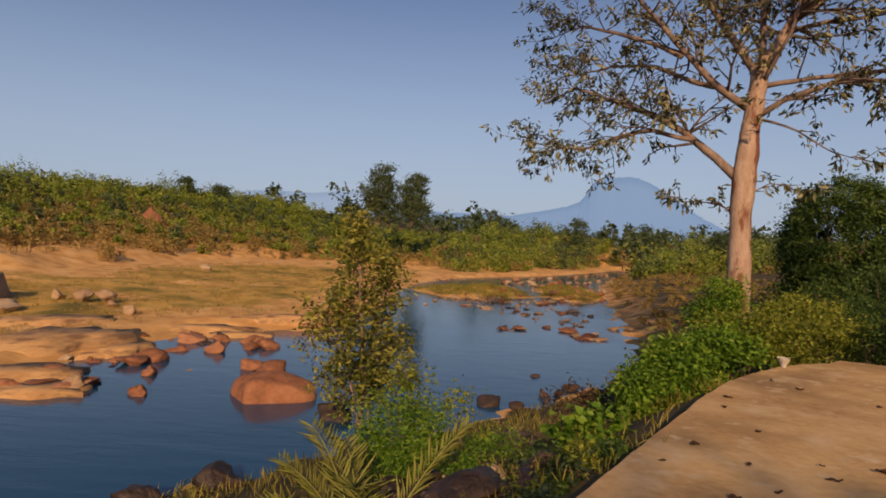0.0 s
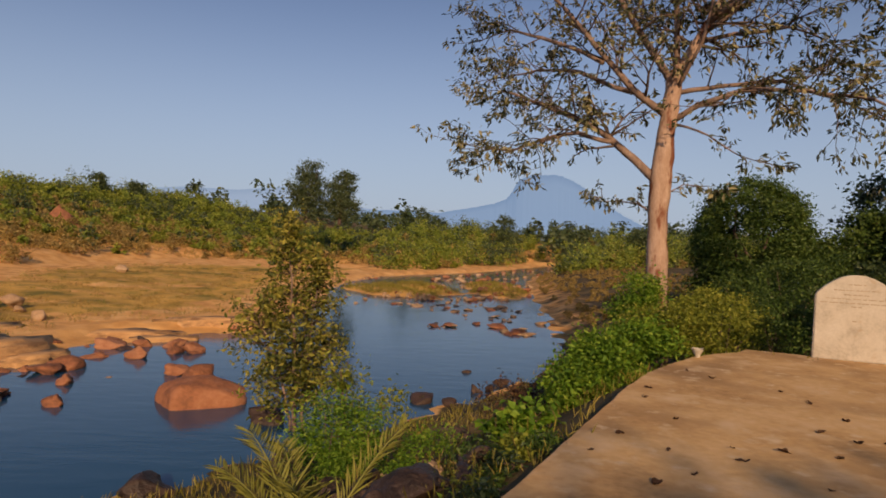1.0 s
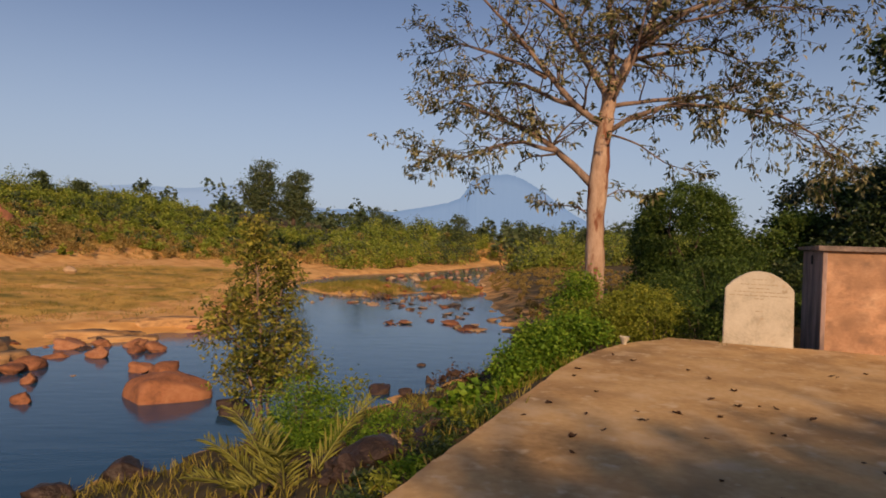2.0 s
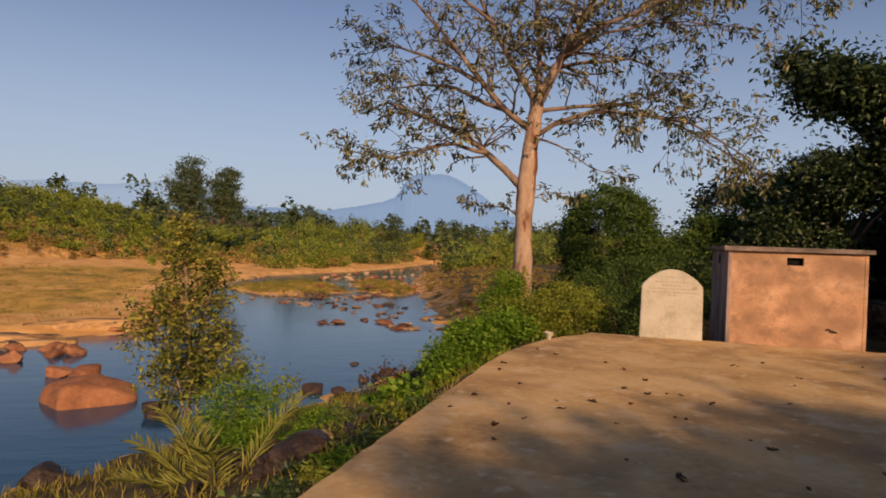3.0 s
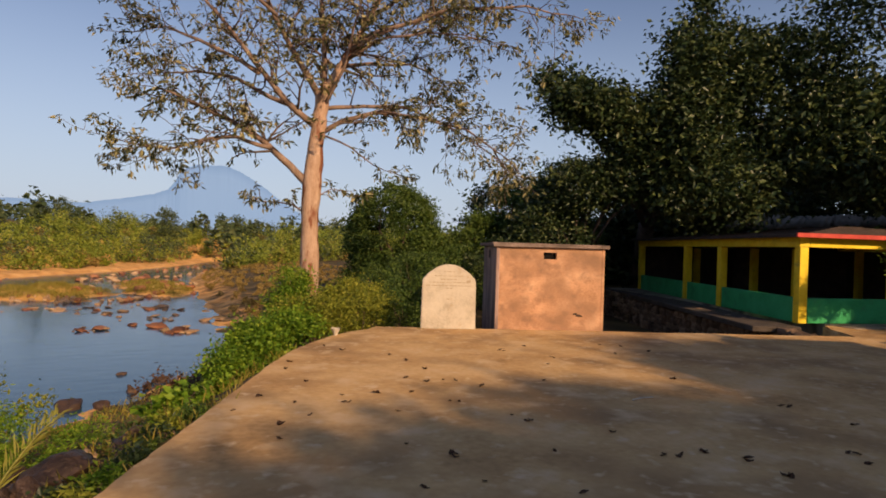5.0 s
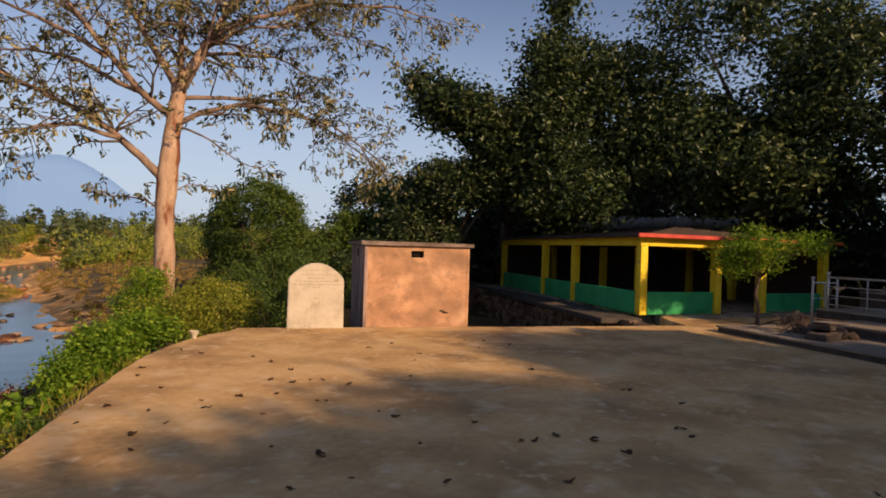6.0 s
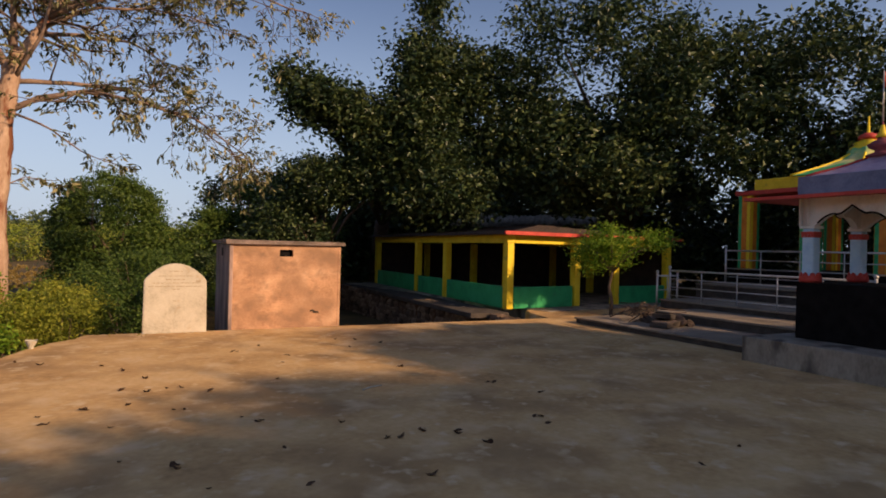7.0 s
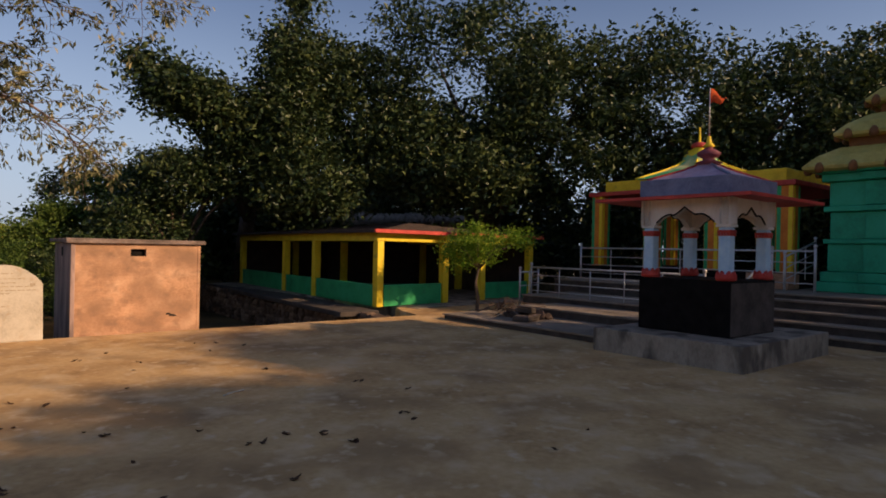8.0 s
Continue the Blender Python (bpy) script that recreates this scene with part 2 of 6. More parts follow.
L_DEAD = leafy("fallen_leaf_brown", (0.035, 0.018, 0.01), (0.07, 0.035, 0.018), (0.14, 0.075, 0.035), 0.05, 0.8)


def ground_material():
    """Soil that turns from wet sand by the water to dry grass and scrub earth with height and distance from it."""
    m = bpy.data.materials.new("river_ground")
    m.use_nodes = True
    n, ln = m.node_tree.nodes, m.node_tree.links
    bsdf = n["Principled BSDF"]
    co = n.new("ShaderNodeTexCoord")

    def noise_at(scale, detail=8):
        tex = n.new("ShaderNodeTexNoise")
        tex.inputs["Scale"].default_value, tex.inputs["Detail"].default_value = scale, detail
        ln.new(co.outputs["Object"], tex.inputs["Vector"])
        return tex.outputs["Fac"]

    def ramp_of(value, stops):
        r = n.new("ShaderNodeValToRGB")
        el = r.color_ramp.elements
        while len(el) < len(stops):
            el.new(0.5)
        for e, (at, col) in zip(el, stops):
            e.position, e.color = at, (*col, 1)
        ln.new(value, r.inputs["Fac"])
        return r.outputs["Color"]

    sand = ramp_of(noise_at(0.9), [(0.3, (0.5, 0.25, 0.08)), (0.5, (0.7, 0.38, 0.13)), (0.7, (0.8, 0.49, 0.2))])
    grass = ramp_of(noise_at(0.35), [(0.32, (0.17, 0.14, 0.03)), (0.43, (0.42, 0.26, 0.06)), (0.56, (0.62, 0.37, 0.09)), (0.68, (0.24, 0.19, 0.04))])
    scrub = ramp_of(noise_at(0.6), [(0.3, (0.045, 0.036, 0.018)), (0.5, (0.1, 0.075, 0.035)), (0.7, (0.19, 0.13, 0.055))])
    kind = n.new("ShaderNodeAttribute")
    kind.attribute_name = "cover"
    parts = n.new("ShaderNodeSeparateXYZ")
    ln.new(kind.outputs["Vector"], parts.inputs[0])
    colour = sand
    for axis, top in (("X", grass), ("Y", scrub)):
        edge = n.new("ShaderNodeMath")
        edge.operation = "MULTIPLY_ADD"
        edge.inputs[1].default_value = 0.9
        ln.new(noise_at(1.3, 6), edge.inputs[0])
        shift = n.new("ShaderNodeMath")
        shift.operation = "SUBTRACT"
        shift.inputs[1].default_value = 0.45
        ln.new(parts.outputs[axis], shift.inputs[0])
        ln.new(shift.outputs[0], edge.inputs[2])
        rng = n.new("ShaderNodeMapRange")
        rng.inputs["From Min"].default_value, rng.inputs["From Max"].default_value = 0.38, 0.62
        ln.new(edge.outputs[0], rng.inputs["Value"])
        mix = n.new("ShaderNodeMix")
        mix.data_type = "RGBA"
        ln.new(rng.outputs[0], mix.inputs["Factor"])
        ln.new(colour, mix.inputs["A"])
        ln.new(top, mix.inputs["B"])
        colour = mix.outputs["Result"]
    ln.new(colour, bsdf.inputs["Base Color"])
    bsdf.inputs["Roughness"].default_value = 0.95
    bsdf.inputs["Specular IOR Level"].default_value = 0.2
    b = n.new("ShaderNodeBump")
    b.inputs["Strength"].default_value, b.inputs["Distance"].default_value = 0.7, 0.08
    ln.new(noise_at(3.0, 10), b.inputs["Height"])
    ln.new(b.outputs[0], bsdf.inputs["Normal"])
    return m


def water_material():
    m = bpy.data.materials.new("river_water")
    m.use_nodes = True
    n, ln = m.node_tree.nodes, m.node_tree.links
    bsdf = n["Principled BSDF"]
    co = n.new("ShaderNodeTexCoord")
    turn = n.new("ShaderNodeMapping")
    turn.inputs["Rotation"].default_value = (0, 0, radians(-28))
    turn.inputs["Scale"].default_value = (0.55, 1.7, 1)
    ln.new(co.outputs["Object"], turn.inputs[0])
    tex = n.new("ShaderNodeTexNoise")
    tex.inputs["Scale"].default_value, tex.inputs["Detail"].default_value, tex.inputs["Roughness"].default_value = 1.5, 6, 0.55
    ln.new(turn.outputs[0], tex.inputs["Vector"])
    patch = n.new("ShaderNodeTexNoise")
    patch.inputs["Scale"].default_value, patch.inputs["Detail"].default_value = 0.35, 4
    ln.new(turn.outputs[0], patch.inputs["Vector"])
    amount = n.new("ShaderNodeMath")
    amount.operation = "MULTIPLY"
    ln.new(tex.outputs["Fac"], amount.inputs[0])
    ln.new(patch.outputs["Fac"], amount.inputs[1])
    b = n.new("ShaderNodeBump")
    b.inputs["Strength"].default_value, b.inputs["Distance"].default_value = 0.16, 0.12
    ln.new(amount.outputs[0], b.inputs["Height"])
    ln.new(b.outputs[0], bsdf.inputs["Normal"])
    bsdf.inputs["Base Color"].default_value = (0.012, 0.06, 0.125, 1)
    bsdf.inputs["Roughness"].default_value = 0.12
    bsdf.inputs["IOR"].default_value = 1.33
    return m


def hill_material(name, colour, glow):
    """Far hills, with the haze of miles of air put into colour and glow."""
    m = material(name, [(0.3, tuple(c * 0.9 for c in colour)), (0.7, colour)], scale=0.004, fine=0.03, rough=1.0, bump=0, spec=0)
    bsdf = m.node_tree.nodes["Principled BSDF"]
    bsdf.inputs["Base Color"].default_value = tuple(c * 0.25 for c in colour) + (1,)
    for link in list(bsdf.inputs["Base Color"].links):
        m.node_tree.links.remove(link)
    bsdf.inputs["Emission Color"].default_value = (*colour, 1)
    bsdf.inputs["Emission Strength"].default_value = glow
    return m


M_GROUND, M_WATER = ground_material(), water_material()
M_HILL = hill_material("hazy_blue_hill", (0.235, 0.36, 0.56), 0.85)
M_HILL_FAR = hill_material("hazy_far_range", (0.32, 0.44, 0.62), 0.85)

# ---- helpers for meshes ----
YAW = radians(-26.5)
U, V = Vector((math.cos(YAW), math.sin(YAW), 0)), Vector((-math.sin(YAW), math.cos(YAW), 0))


def at_uv(u, v, z=0.0):
    """A place in the temple yard's own axes: u along the yard's far edge, v across it."""
    return U * u + V * v + Vector((0, 0, z))


def yard_pose(u, v, z=0.0, turn=0.0):
    return Matrix.Translation(at_uv(u, v, z)) @ Matrix.Rotation(YAW + radians(turn), 4, "Z")


def mesh_of(name, verts, faces, mat, smooth=False):
    me = bpy.data.meshes.new(name)
    me.from_pydata(verts, [], faces)
    me.materials.append(mat)
    if smooth:
        me.polygons.foreach_set("use_smooth", np.ones(len(me.polygons), dtype=bool))
    me.update()
    return me


def part(name, bm, mat, parent=None, label="", smooth=False):
    """Links a bmesh as one mesh object under a thing or a part."""
    me = bpy.data.meshes.new(name)
    bm.to_mesh(me)
    bm.free()
    me.materials.append(mat)
    if smooth:
        me.polygons.foreach_set("use_smooth", np.ones(len(me.polygons), dtype=bool))
    ob = new(name, me)
    ob.parent = parent
    if label:
        ob["label"] = label
    return ob


def raw_part(name, verts, faces, mat, parent=None, label="", smooth=False):
    ob = new(name, mesh_of(name, verts, faces, mat, smooth))
    ob.parent = parent
    if label:
        ob["label"] = label
    return ob


def thing(name, m, label, category, group="", kind=""):
    e = new(name)
    e.matrix_world = m
    e.empty_display_size = 0.2
    return tagged(e, label, category, group, kind)


def box(bm, x0, x1, y0, y1, z0, z1, bevel=0.0, jitter=0.0):
    r = bmesh.ops.create_cube(bm, size=1.0)
    vs = r["verts"]
    for v in vs:
        v.co = Vector((x0 if v.co.x < 0 else x1, y0 if v.co.y < 0 else y1, z0 if v.co.z < 0 else z1))
        if jitter:
            v.co += Vector((random.uniform(-jitter, jitter) for _ in range(3)))
    if bevel:
        es = list({e for v in vs for e in v.link_edges})
        bmesh.ops.bevel(bm, geom=es, offset=bevel, segments=2, affect="EDGES", profile=0.6)


def boxed(name, dims, mat, parent, bevel=0.01, label="", jitter=0.0):
    bm = bmesh.new()
    box(bm, *dims, bevel=bevel, jitter=jitter)
    return part(name, bm, mat, parent, label)


def lathe(profile, seg=20, phase=0.0, start=None):
    """A turned solid from (radius, height) rows."""
    bm = bmesh.new()
    rings = []
    for r, z in profile:
        rings.append([bm.verts.new((r * math.cos(phase + 2 * math.pi * k / seg), r * math.sin(phase + 2 * math.pi * k / seg), z)) for k in range(seg)])
    for a, b in zip(rings, rings[1:]):
        for k in range(seg):
            bm.faces.new((a[k], a[(k + 1) % seg], b[(k + 1) % seg], b[k]))
    bm.faces.new(rings[0][::-1])
    bm.faces.new(rings[-1])
    return bm


def prism(outline, z0, z1, bevel=0.0):
    bm = bmesh.new()
    low = [bm.verts.new((x, y, z0)) for x, y in outline]
    top = [bm.verts.new((x, y, z1)) for x, y in outline]
    k = len(outline)
    for i in range(k):
        bm.faces.new((low[i], low[(i + 1) % k], top[(i + 1) % k], top[i]))
    bm.faces.new(top)
    bm.faces.new(low[::-1])
    bmesh.ops.recalc_face_normals(bm, faces=bm.faces)
    if bevel:
        es = [e for e in bm.edges if all(abs(v.co.z - z1) < 1e-5 for v in e.verts)]
        bmesh.ops.bevel(bm, geom=es, offset=bevel, segments=2, affect="EDGES")
    return bm


class Tubes:
    """Gathers tapered tubes along lines into one mesh."""

    def __init__(self):
        self.v, self.f = [], []

    def add(self, pts, radii, seg=6):
        pts = [Vector(p) for p in pts]
        first = len(self.v)
        side = Vector((0.3, 0.9, 0.1))
        for i, p in enumerate(pts):
            d = (pts[min(i + 1, len(pts) - 1)] - pts[max(i - 1, 0)]).normalized()
            a = d.cross(side)
            if a.length < 0.1:
                a = d.cross(Vector((1, 0, 0)))
            a.normalize()
            b = d.cross(a)
            side = b.cross(d) * 0.2 + a.cross(d)
            for k in range(seg):
                w = 2 * math.pi * k / seg
                self.v.append(tuple(p + (a * math.cos(w) + b * math.sin(w)) * radii[i]))
        for i in range(len(pts) - 1):
            for k in range(seg):
                q = first + i * seg
                self.f.append((q + k, q + (k + 1) % seg, q + seg + (k + 1) % seg, q + seg + k))
        self.f.append(tuple(range(first, first + seg))[::-1])
        self.f.append(tuple(range(first + (len(pts) - 1) * seg, first + len(pts) * seg)))

    def out(self, name, mat, parent=None, label=""):
        return raw_part(name, self.v, self.f, mat, parent, label, smooth=True)


def leaf_arrays(pos, length, width, rng, droop=0.0, up=0.4, axis=None, fold=0.18):
    """Folded leaves: each has a base, two sides, a tip. Returns vertices and quads as two triangles along the midrib."""
    pos = np.asarray(pos, float)
    k = len(pos)
    if axis is None:
        axis = rng.normal(size=(k, 3))
        axis[:, 2] = axis[:, 2] * 0.6 - droop
    axis = axis / (np.linalg.norm(axis, axis=1, keepdims=True) + 1e-9)
    nrm = rng.normal(size=(k, 3))
    nrm[:, 2] += up
    side = np.cross(axis, nrm)
    side /= np.linalg.norm(side, axis=1, keepdims=True) + 1e-9
    nrm = np.cross(side, axis)
    ln = (length * rng.uniform(0.65, 1.3, size=k))[:, None]
    wd = ln * (width / length)
    base = pos
    tip = pos + axis * ln - nrm * ln * 0.12
    mid = pos + axis * ln * 0.5
    left = mid + side * wd * 0.5 + nrm * wd * fold
    right = mid - side * wd * 0.5 + nrm * wd * fold
    verts = np.stack([base, left, tip, right], 1).reshape(-1, 3)
    i = np.arange(k) * 4
    tris = np.concatenate([np.stack([i, i + 2, i + 1], 1), np.stack([i, i + 3, i + 2], 1)])
    return verts, tris


def fast_mesh(name, verts, tris, mat):
    me = bpy.data.meshes.new(name)
    me.vertices.add(len(verts))
    me.vertices.foreach_set("co", np.asarray(verts, np.float32).ravel())
    k = len(tris)
    me.loops.add(3 * k)
    me.polygons.add(k)
    me.loops.foreach_set("vertex_index", np.asarray(tris, np.int32).ravel())
    me.polygons.foreach_set("loop_start", np.arange(0, 3 * k, 3, dtype=np.int32))
    me.update(calc_edges=True)
    me.materials.append(mat)
    return me


def leaves_part(name, pos, length, width, mat, parent, rng, label="", **kw):
    v, t = leaf_arrays(pos, length, width, rng, **kw)
    ob = new(name, fast_mesh(name, v, t, mat))
    ob.parent = parent
    if label:
        ob["label"] = label
    return ob


# ---- ground, river ----
WATER_Z = -2.0
NEAR_FOOT = [(-30, -40), (-14, -14), (-9, -2), (-6.2, 3.5), (-3.6, 7.2), (-1.6, 9.6), (1.2, 12.6), (3.9, 16.0), (5.6, 20), (6.8, 27), (7.4, 34), (8.4, 45), (9.6, 56), (12, 67), (17, 82), (25, 104)]
FAR_FOOT = [(20, 104), (11.5, 84), (5.5, 72), (0, 65), (-3.5, 60), (-5.5, 52), (-6, 42), (-4.6, 35), (-5.4, 28), (-5.8, 22.6), (-9.2, 21.6), (-9.9, 16), (-9.6, 12.3), (-15, 8), (-24, -4), (-42, -30), (-50, -40)]
SLAB_EDGE = [(-8, -14.6), (-3.2, -5.6), (-0.75, -1.15), (0.4, 1.15), (1.4, 3.0), (1.98, 4.07), (2.82, 5.58), (3.8, 7.36), (4.35, 8.25), (4.95, 8.97), (5.5, 9.55), (6.0, 9.93), (6.5, 10.14)]


def poly_distance(px, py, line, closed=False):
    """Distance of points from a line of many pieces."""
    best = np.full(px.shape, 1e9)
    pts = list(line) + ([line[0]] if closed else [])
    for (ax, ay), (bx, by) in zip(pts, pts[1:]):
        dx, dy = bx - ax, by - ay
        s = np.clip(((px - ax) * dx + (py - ay) * dy) / (dx * dx + dy * dy), 0, 1)
        best = np.minimum(best, np.hypot(px - ax - s * dx, py - ay - s * dy))
    return best


def inside(px, py, poly):
    hit = np.zeros(px.shape, bool)
    for (ax, ay), (bx, by) in zip(poly, poly[1:] + poly[:1]):
        cross = (ay > py) != (by > py)
        if ay != by:
            hit ^= cross & (px < (bx - ax) * (py - ay) / (by - ay) + ax)
    return hit


def wave(x, y, size, seed):
    """Cheap smooth unevenness from a few sines."""
    r = random.Random(seed)
    out = np.zeros(x.shape)
    for k in range(7):
        a, f, p = r.uniform(0, 6.28), r.uniform(0.6, 2.2) / size, r.uniform(0, 6.28)
        out += np.sin((x * math.cos(a) + y * math.sin(a)) * f * 6.28 + p) / (1 + k * 0.5)
    return out / 3


def ease(x, a, b):
    s = np.clip((x - a) / (b - a), 0, 1)
    return s * s * (3 - 2 * s)


YARD = SLAB_EDGE + [tuple(at_uv(11.9, 12.4)[:2]), tuple(at_uv(40, 12.4)[:2]), tuple(at_uv(40, -30)[:2])]
SUNKEN = [tuple(at_uv(u, v)[:2]) for u, v in ((-2.5, 12.4), (11.4, 12.4), (12.0, 14.0), (13.2, 29), (-4, 32))]


def scrub_front(x):
    """How far from the water the scrub of the far bank begins."""
    return 26 + 4 * ease(-x, 27, 42) - 17 * ease(x, -32, 0)


def ground_height(x, y):
    """Height and cover (grass, scrub) of the ground."""
    x, y = np.asarray(x, float), np.asarray(y, float)
    water = inside(x, y, NEAR_FOOT + FAR_FOOT)
    dn, df = poly_distance(x, y, NEAR_FOOT), poly_distance(x, y, FAR_FOOT)
    d = np.minimum(dn, df)
    far = (df < dn)
    bed = -2.0 - 0.6 * ease(d, 0, 2.5)
    left = ease(-x, -5, 35)
    flat = -2.0 + 0.28 * ease(df, 0, 1.2) + 0.5 * ease(df, 4, 22)
    crest = flat + 0.9 * ease(df, 21.5, 25) + 1.5 * ease(df, 23.5, 35) + (2.0 + 3.2 * left) * ease(df, 30, 62) + 1.0 * ease(df, 60, 200)
    right = -2.0 + 0.5 * ease(dn, 0, 2) + 1.1 * ease(dn, 1.5, 6.5) + 0.4 * ease(dn, 6, 14)
    ahead = ease(y, 24, 40) * (x > -2)
    right = right - ahead * 0.55 * ease(dn, 1, 6) * (1 - ease(dn, 9, 25))
    z = np.where(far, crest, right)
    back = ease(y, 64, 104) * ease(x, -24, 2) * ease(d, 3, 16)
    z = z * (1 - back) + back * np.maximum(z, 1.5 + 1.2 * left + 1.2 * ease(y, 80, 160))
    z = np.where(water, bed, z)
    bar = ((x + 0.6) / 5.2) ** 2 + ((y - 44) / 7.0) ** 2 + 0.35 * wave(x, y, 7, 5)
    z = np.where(water, np.maximum(z, -1.72 - 0.5 * bar), z)
    bar2 = ((x - 6.2) / 3.0) ** 2 + ((y - 47) / 9.0) ** 2 + 0.35 * wave(x, y, 5, 8)
    z = np.where(water, np.maximum(z, -1.8 - 0.35 * bar2), z)
    z = z + wave(x, y, 9, 1) * 0.12 * ease(d, 1, 5) + wave(x, y, 2.6, 2) * 0.06 + wave(x, y, 0.9, 7) * 0.025
    yard = inside(x, y, YARD)
    dy = poly_distance(x, y, YARD, True)
    z = np.where(yard, -0.1, z)
    z = np.where(~yard & (dy < 7) & ~water, np.minimum(np.maximum(z, -0.07 - 0.6 * dy), -0.05 - 0.22 * dy), z)
    sunk = inside(x, y, SUNKEN)
    z = np.where(sunk & ~yard, -1.15, z)
    front = scrub_front(x)
    streak = wave(x * 0.35, y, 5, 21)
    flat_grass = ease(df, 2.0, 6.0) * (1 - ease(df, front - 6, front - 4.5)) * (0.75 + 0.45 * streak)
    slope_grass = 0.65 * ease(df, front - 1.5, front + 2)
    grass = np.where(far, flat_grass + slope_grass, 0.55 * ease(dn, 1, 3))
    scrub = np.where(far, ease(df, front + 1, front + 7), np.where(y < 26, 1.3, 0.45 + 0.3 * ease(dn, 1.0, 3.5)))
    grass = np.where(water, np.where(z > -1.97, 0.62, 0.2), grass)
    scrub = np.where(water, 0.0, scrub)
    return z, grass, scrub


def spread(a, b, step, reach):
    """Even steps from a to b, then ever wider ones out to the horizon."""
    mid = list(np.arange(a, b + 1e-6, step))
    out, gap = [], step
    lo, hi = a, b
    while hi < reach:
        gap *= 1.35
        lo, hi = lo - gap, hi + gap
        mid = [lo] + mid + [hi]
    return np.array(mid)


gx, gy = spread(-48, 40, 0.45, 4200), spread(-14, 84, 0.45, 4200)
X, Y = np.meshgrid(gx, gy)
Zg, Gg, Sg = ground_height(X, Y)
nx, ny = len(gx), len(gy)
idx = np.arange(nx * ny).reshape(ny, nx)
quads = np.stack([idx[:-1, :-1], idx[:-1, 1:], idx[1:, 1:], idx[1:, :-1]], -1).reshape(-1, 4)
ground_tris = np.concatenate([quads[:, [0, 1, 2]], quads[:, [0, 2, 3]]])
ground_mesh = fast_mesh("ground", np.stack([X, Y, Zg], -1).reshape(-1, 3), ground_tris, M_GROUND)
cover = ground_mesh.attributes.new("cover", "FLOAT_VECTOR", "POINT")
cover.data.foreach_set("vector", np.stack([Gg, Sg, np.zeros_like(Gg)], -1).astype(np.float32).ravel())
ground_mesh.polygons.foreach_set("use_smooth", np.ones(len(ground_mesh.polygons), dtype=bool))
tagged(new("ground", ground_mesh), "sandy riverbank earth with dry grass and scrub soil", "ground", kind="structure")

bm = bmesh.new()
for x, y in ((-60, -42), (28, -42), (28, 106), (-60, 106)):
    bm.verts.new((x, y, WATER_Z))
bm.faces.new(bm.verts)
tagged(part("water", bm, M_WATER), "calm dark blue river water mirroring the sky", "river", kind="structure")


def ground_z(x, y):
    return float(ground_height(np.array([x]), np.array([y]))[0][0])


# ---- far hills ----
def hill_range(name, profile, mat, thick, label):
    """A long ridge from (x, y, height) rows, with a foot towards and away from the river."""
    v, f = [], []
    fine = []
    for (a, b) in zip(profile, profile[1:]):
        for k in range(8):
            s = k / 8
            p = [a[i] + (b[i] - a[i]) * s for i in range(3)]
            fine.append((p[0], p[1], p[2] + random.uniform(-1, 1) * 0.008 * p[2]))
    fine.append(profile[-1])
    for x, y, h in fine:
        d = Vector((x, y)).normalized()
        for off, hh in ((-thick, -4), (-thick * 0.45, h * 0.45), (-thick * 0.15, h * 0.82), (0, h), (thick * 0.5, h * 0.4), (thick, -4)):
            v.append((x + d.x * off, y + d.y * off, hh))
    for i in range(len(fine) - 1):
        for k in range(5):
            q = i * 6 + k
            f.append((q, q + 6, q + 7, q + 1))
    return tagged(raw_part(name, v, f, mat, smooth=True), label, "hill", kind="structure")


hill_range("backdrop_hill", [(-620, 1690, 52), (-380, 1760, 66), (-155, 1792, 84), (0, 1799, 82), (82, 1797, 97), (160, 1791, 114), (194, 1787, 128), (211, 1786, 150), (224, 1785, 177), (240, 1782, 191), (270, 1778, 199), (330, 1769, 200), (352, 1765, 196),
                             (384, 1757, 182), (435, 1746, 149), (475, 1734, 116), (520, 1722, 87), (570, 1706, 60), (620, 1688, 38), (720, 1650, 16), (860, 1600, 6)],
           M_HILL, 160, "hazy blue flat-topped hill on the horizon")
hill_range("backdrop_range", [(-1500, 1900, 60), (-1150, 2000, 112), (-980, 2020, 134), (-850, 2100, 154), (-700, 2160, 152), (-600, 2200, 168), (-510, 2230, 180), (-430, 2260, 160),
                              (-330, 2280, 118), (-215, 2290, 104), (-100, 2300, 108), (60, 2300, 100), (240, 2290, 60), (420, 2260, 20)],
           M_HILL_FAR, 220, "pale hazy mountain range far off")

# ---- yard slab ----
outline = [(x + random.uniform(-0.009, 0.009), y + random.uniform(-0.009, 0.009)) for (x, y) in
           [(a[0] + (b[0] - a[0]) * k / 8, a[1] + (b[1] - a[1]) * k / 8) for a, b in zip(SLAB_EDGE, SLAB_EDGE[1:]) for k in range(8)]]
outline += [tuple((at_uv(u, 12.4 + random.uniform(-0.03, 0.03)))[:2]) for u in np.arange(1.4, 12.0, 0.35)]
outline += [tuple(at_uv(u, v)[:2]) for u, v in ((12.2, 13.6), (12.6, 14.4), (26, 14.4), (26, -16), (5, -18))]
slab = tagged(part("pavement", prism(outline, -0.55, 0.0, 0.035), M_CONCRETE), "worn brown concrete yard slab with dusty stains", "pavement", kind="structure")

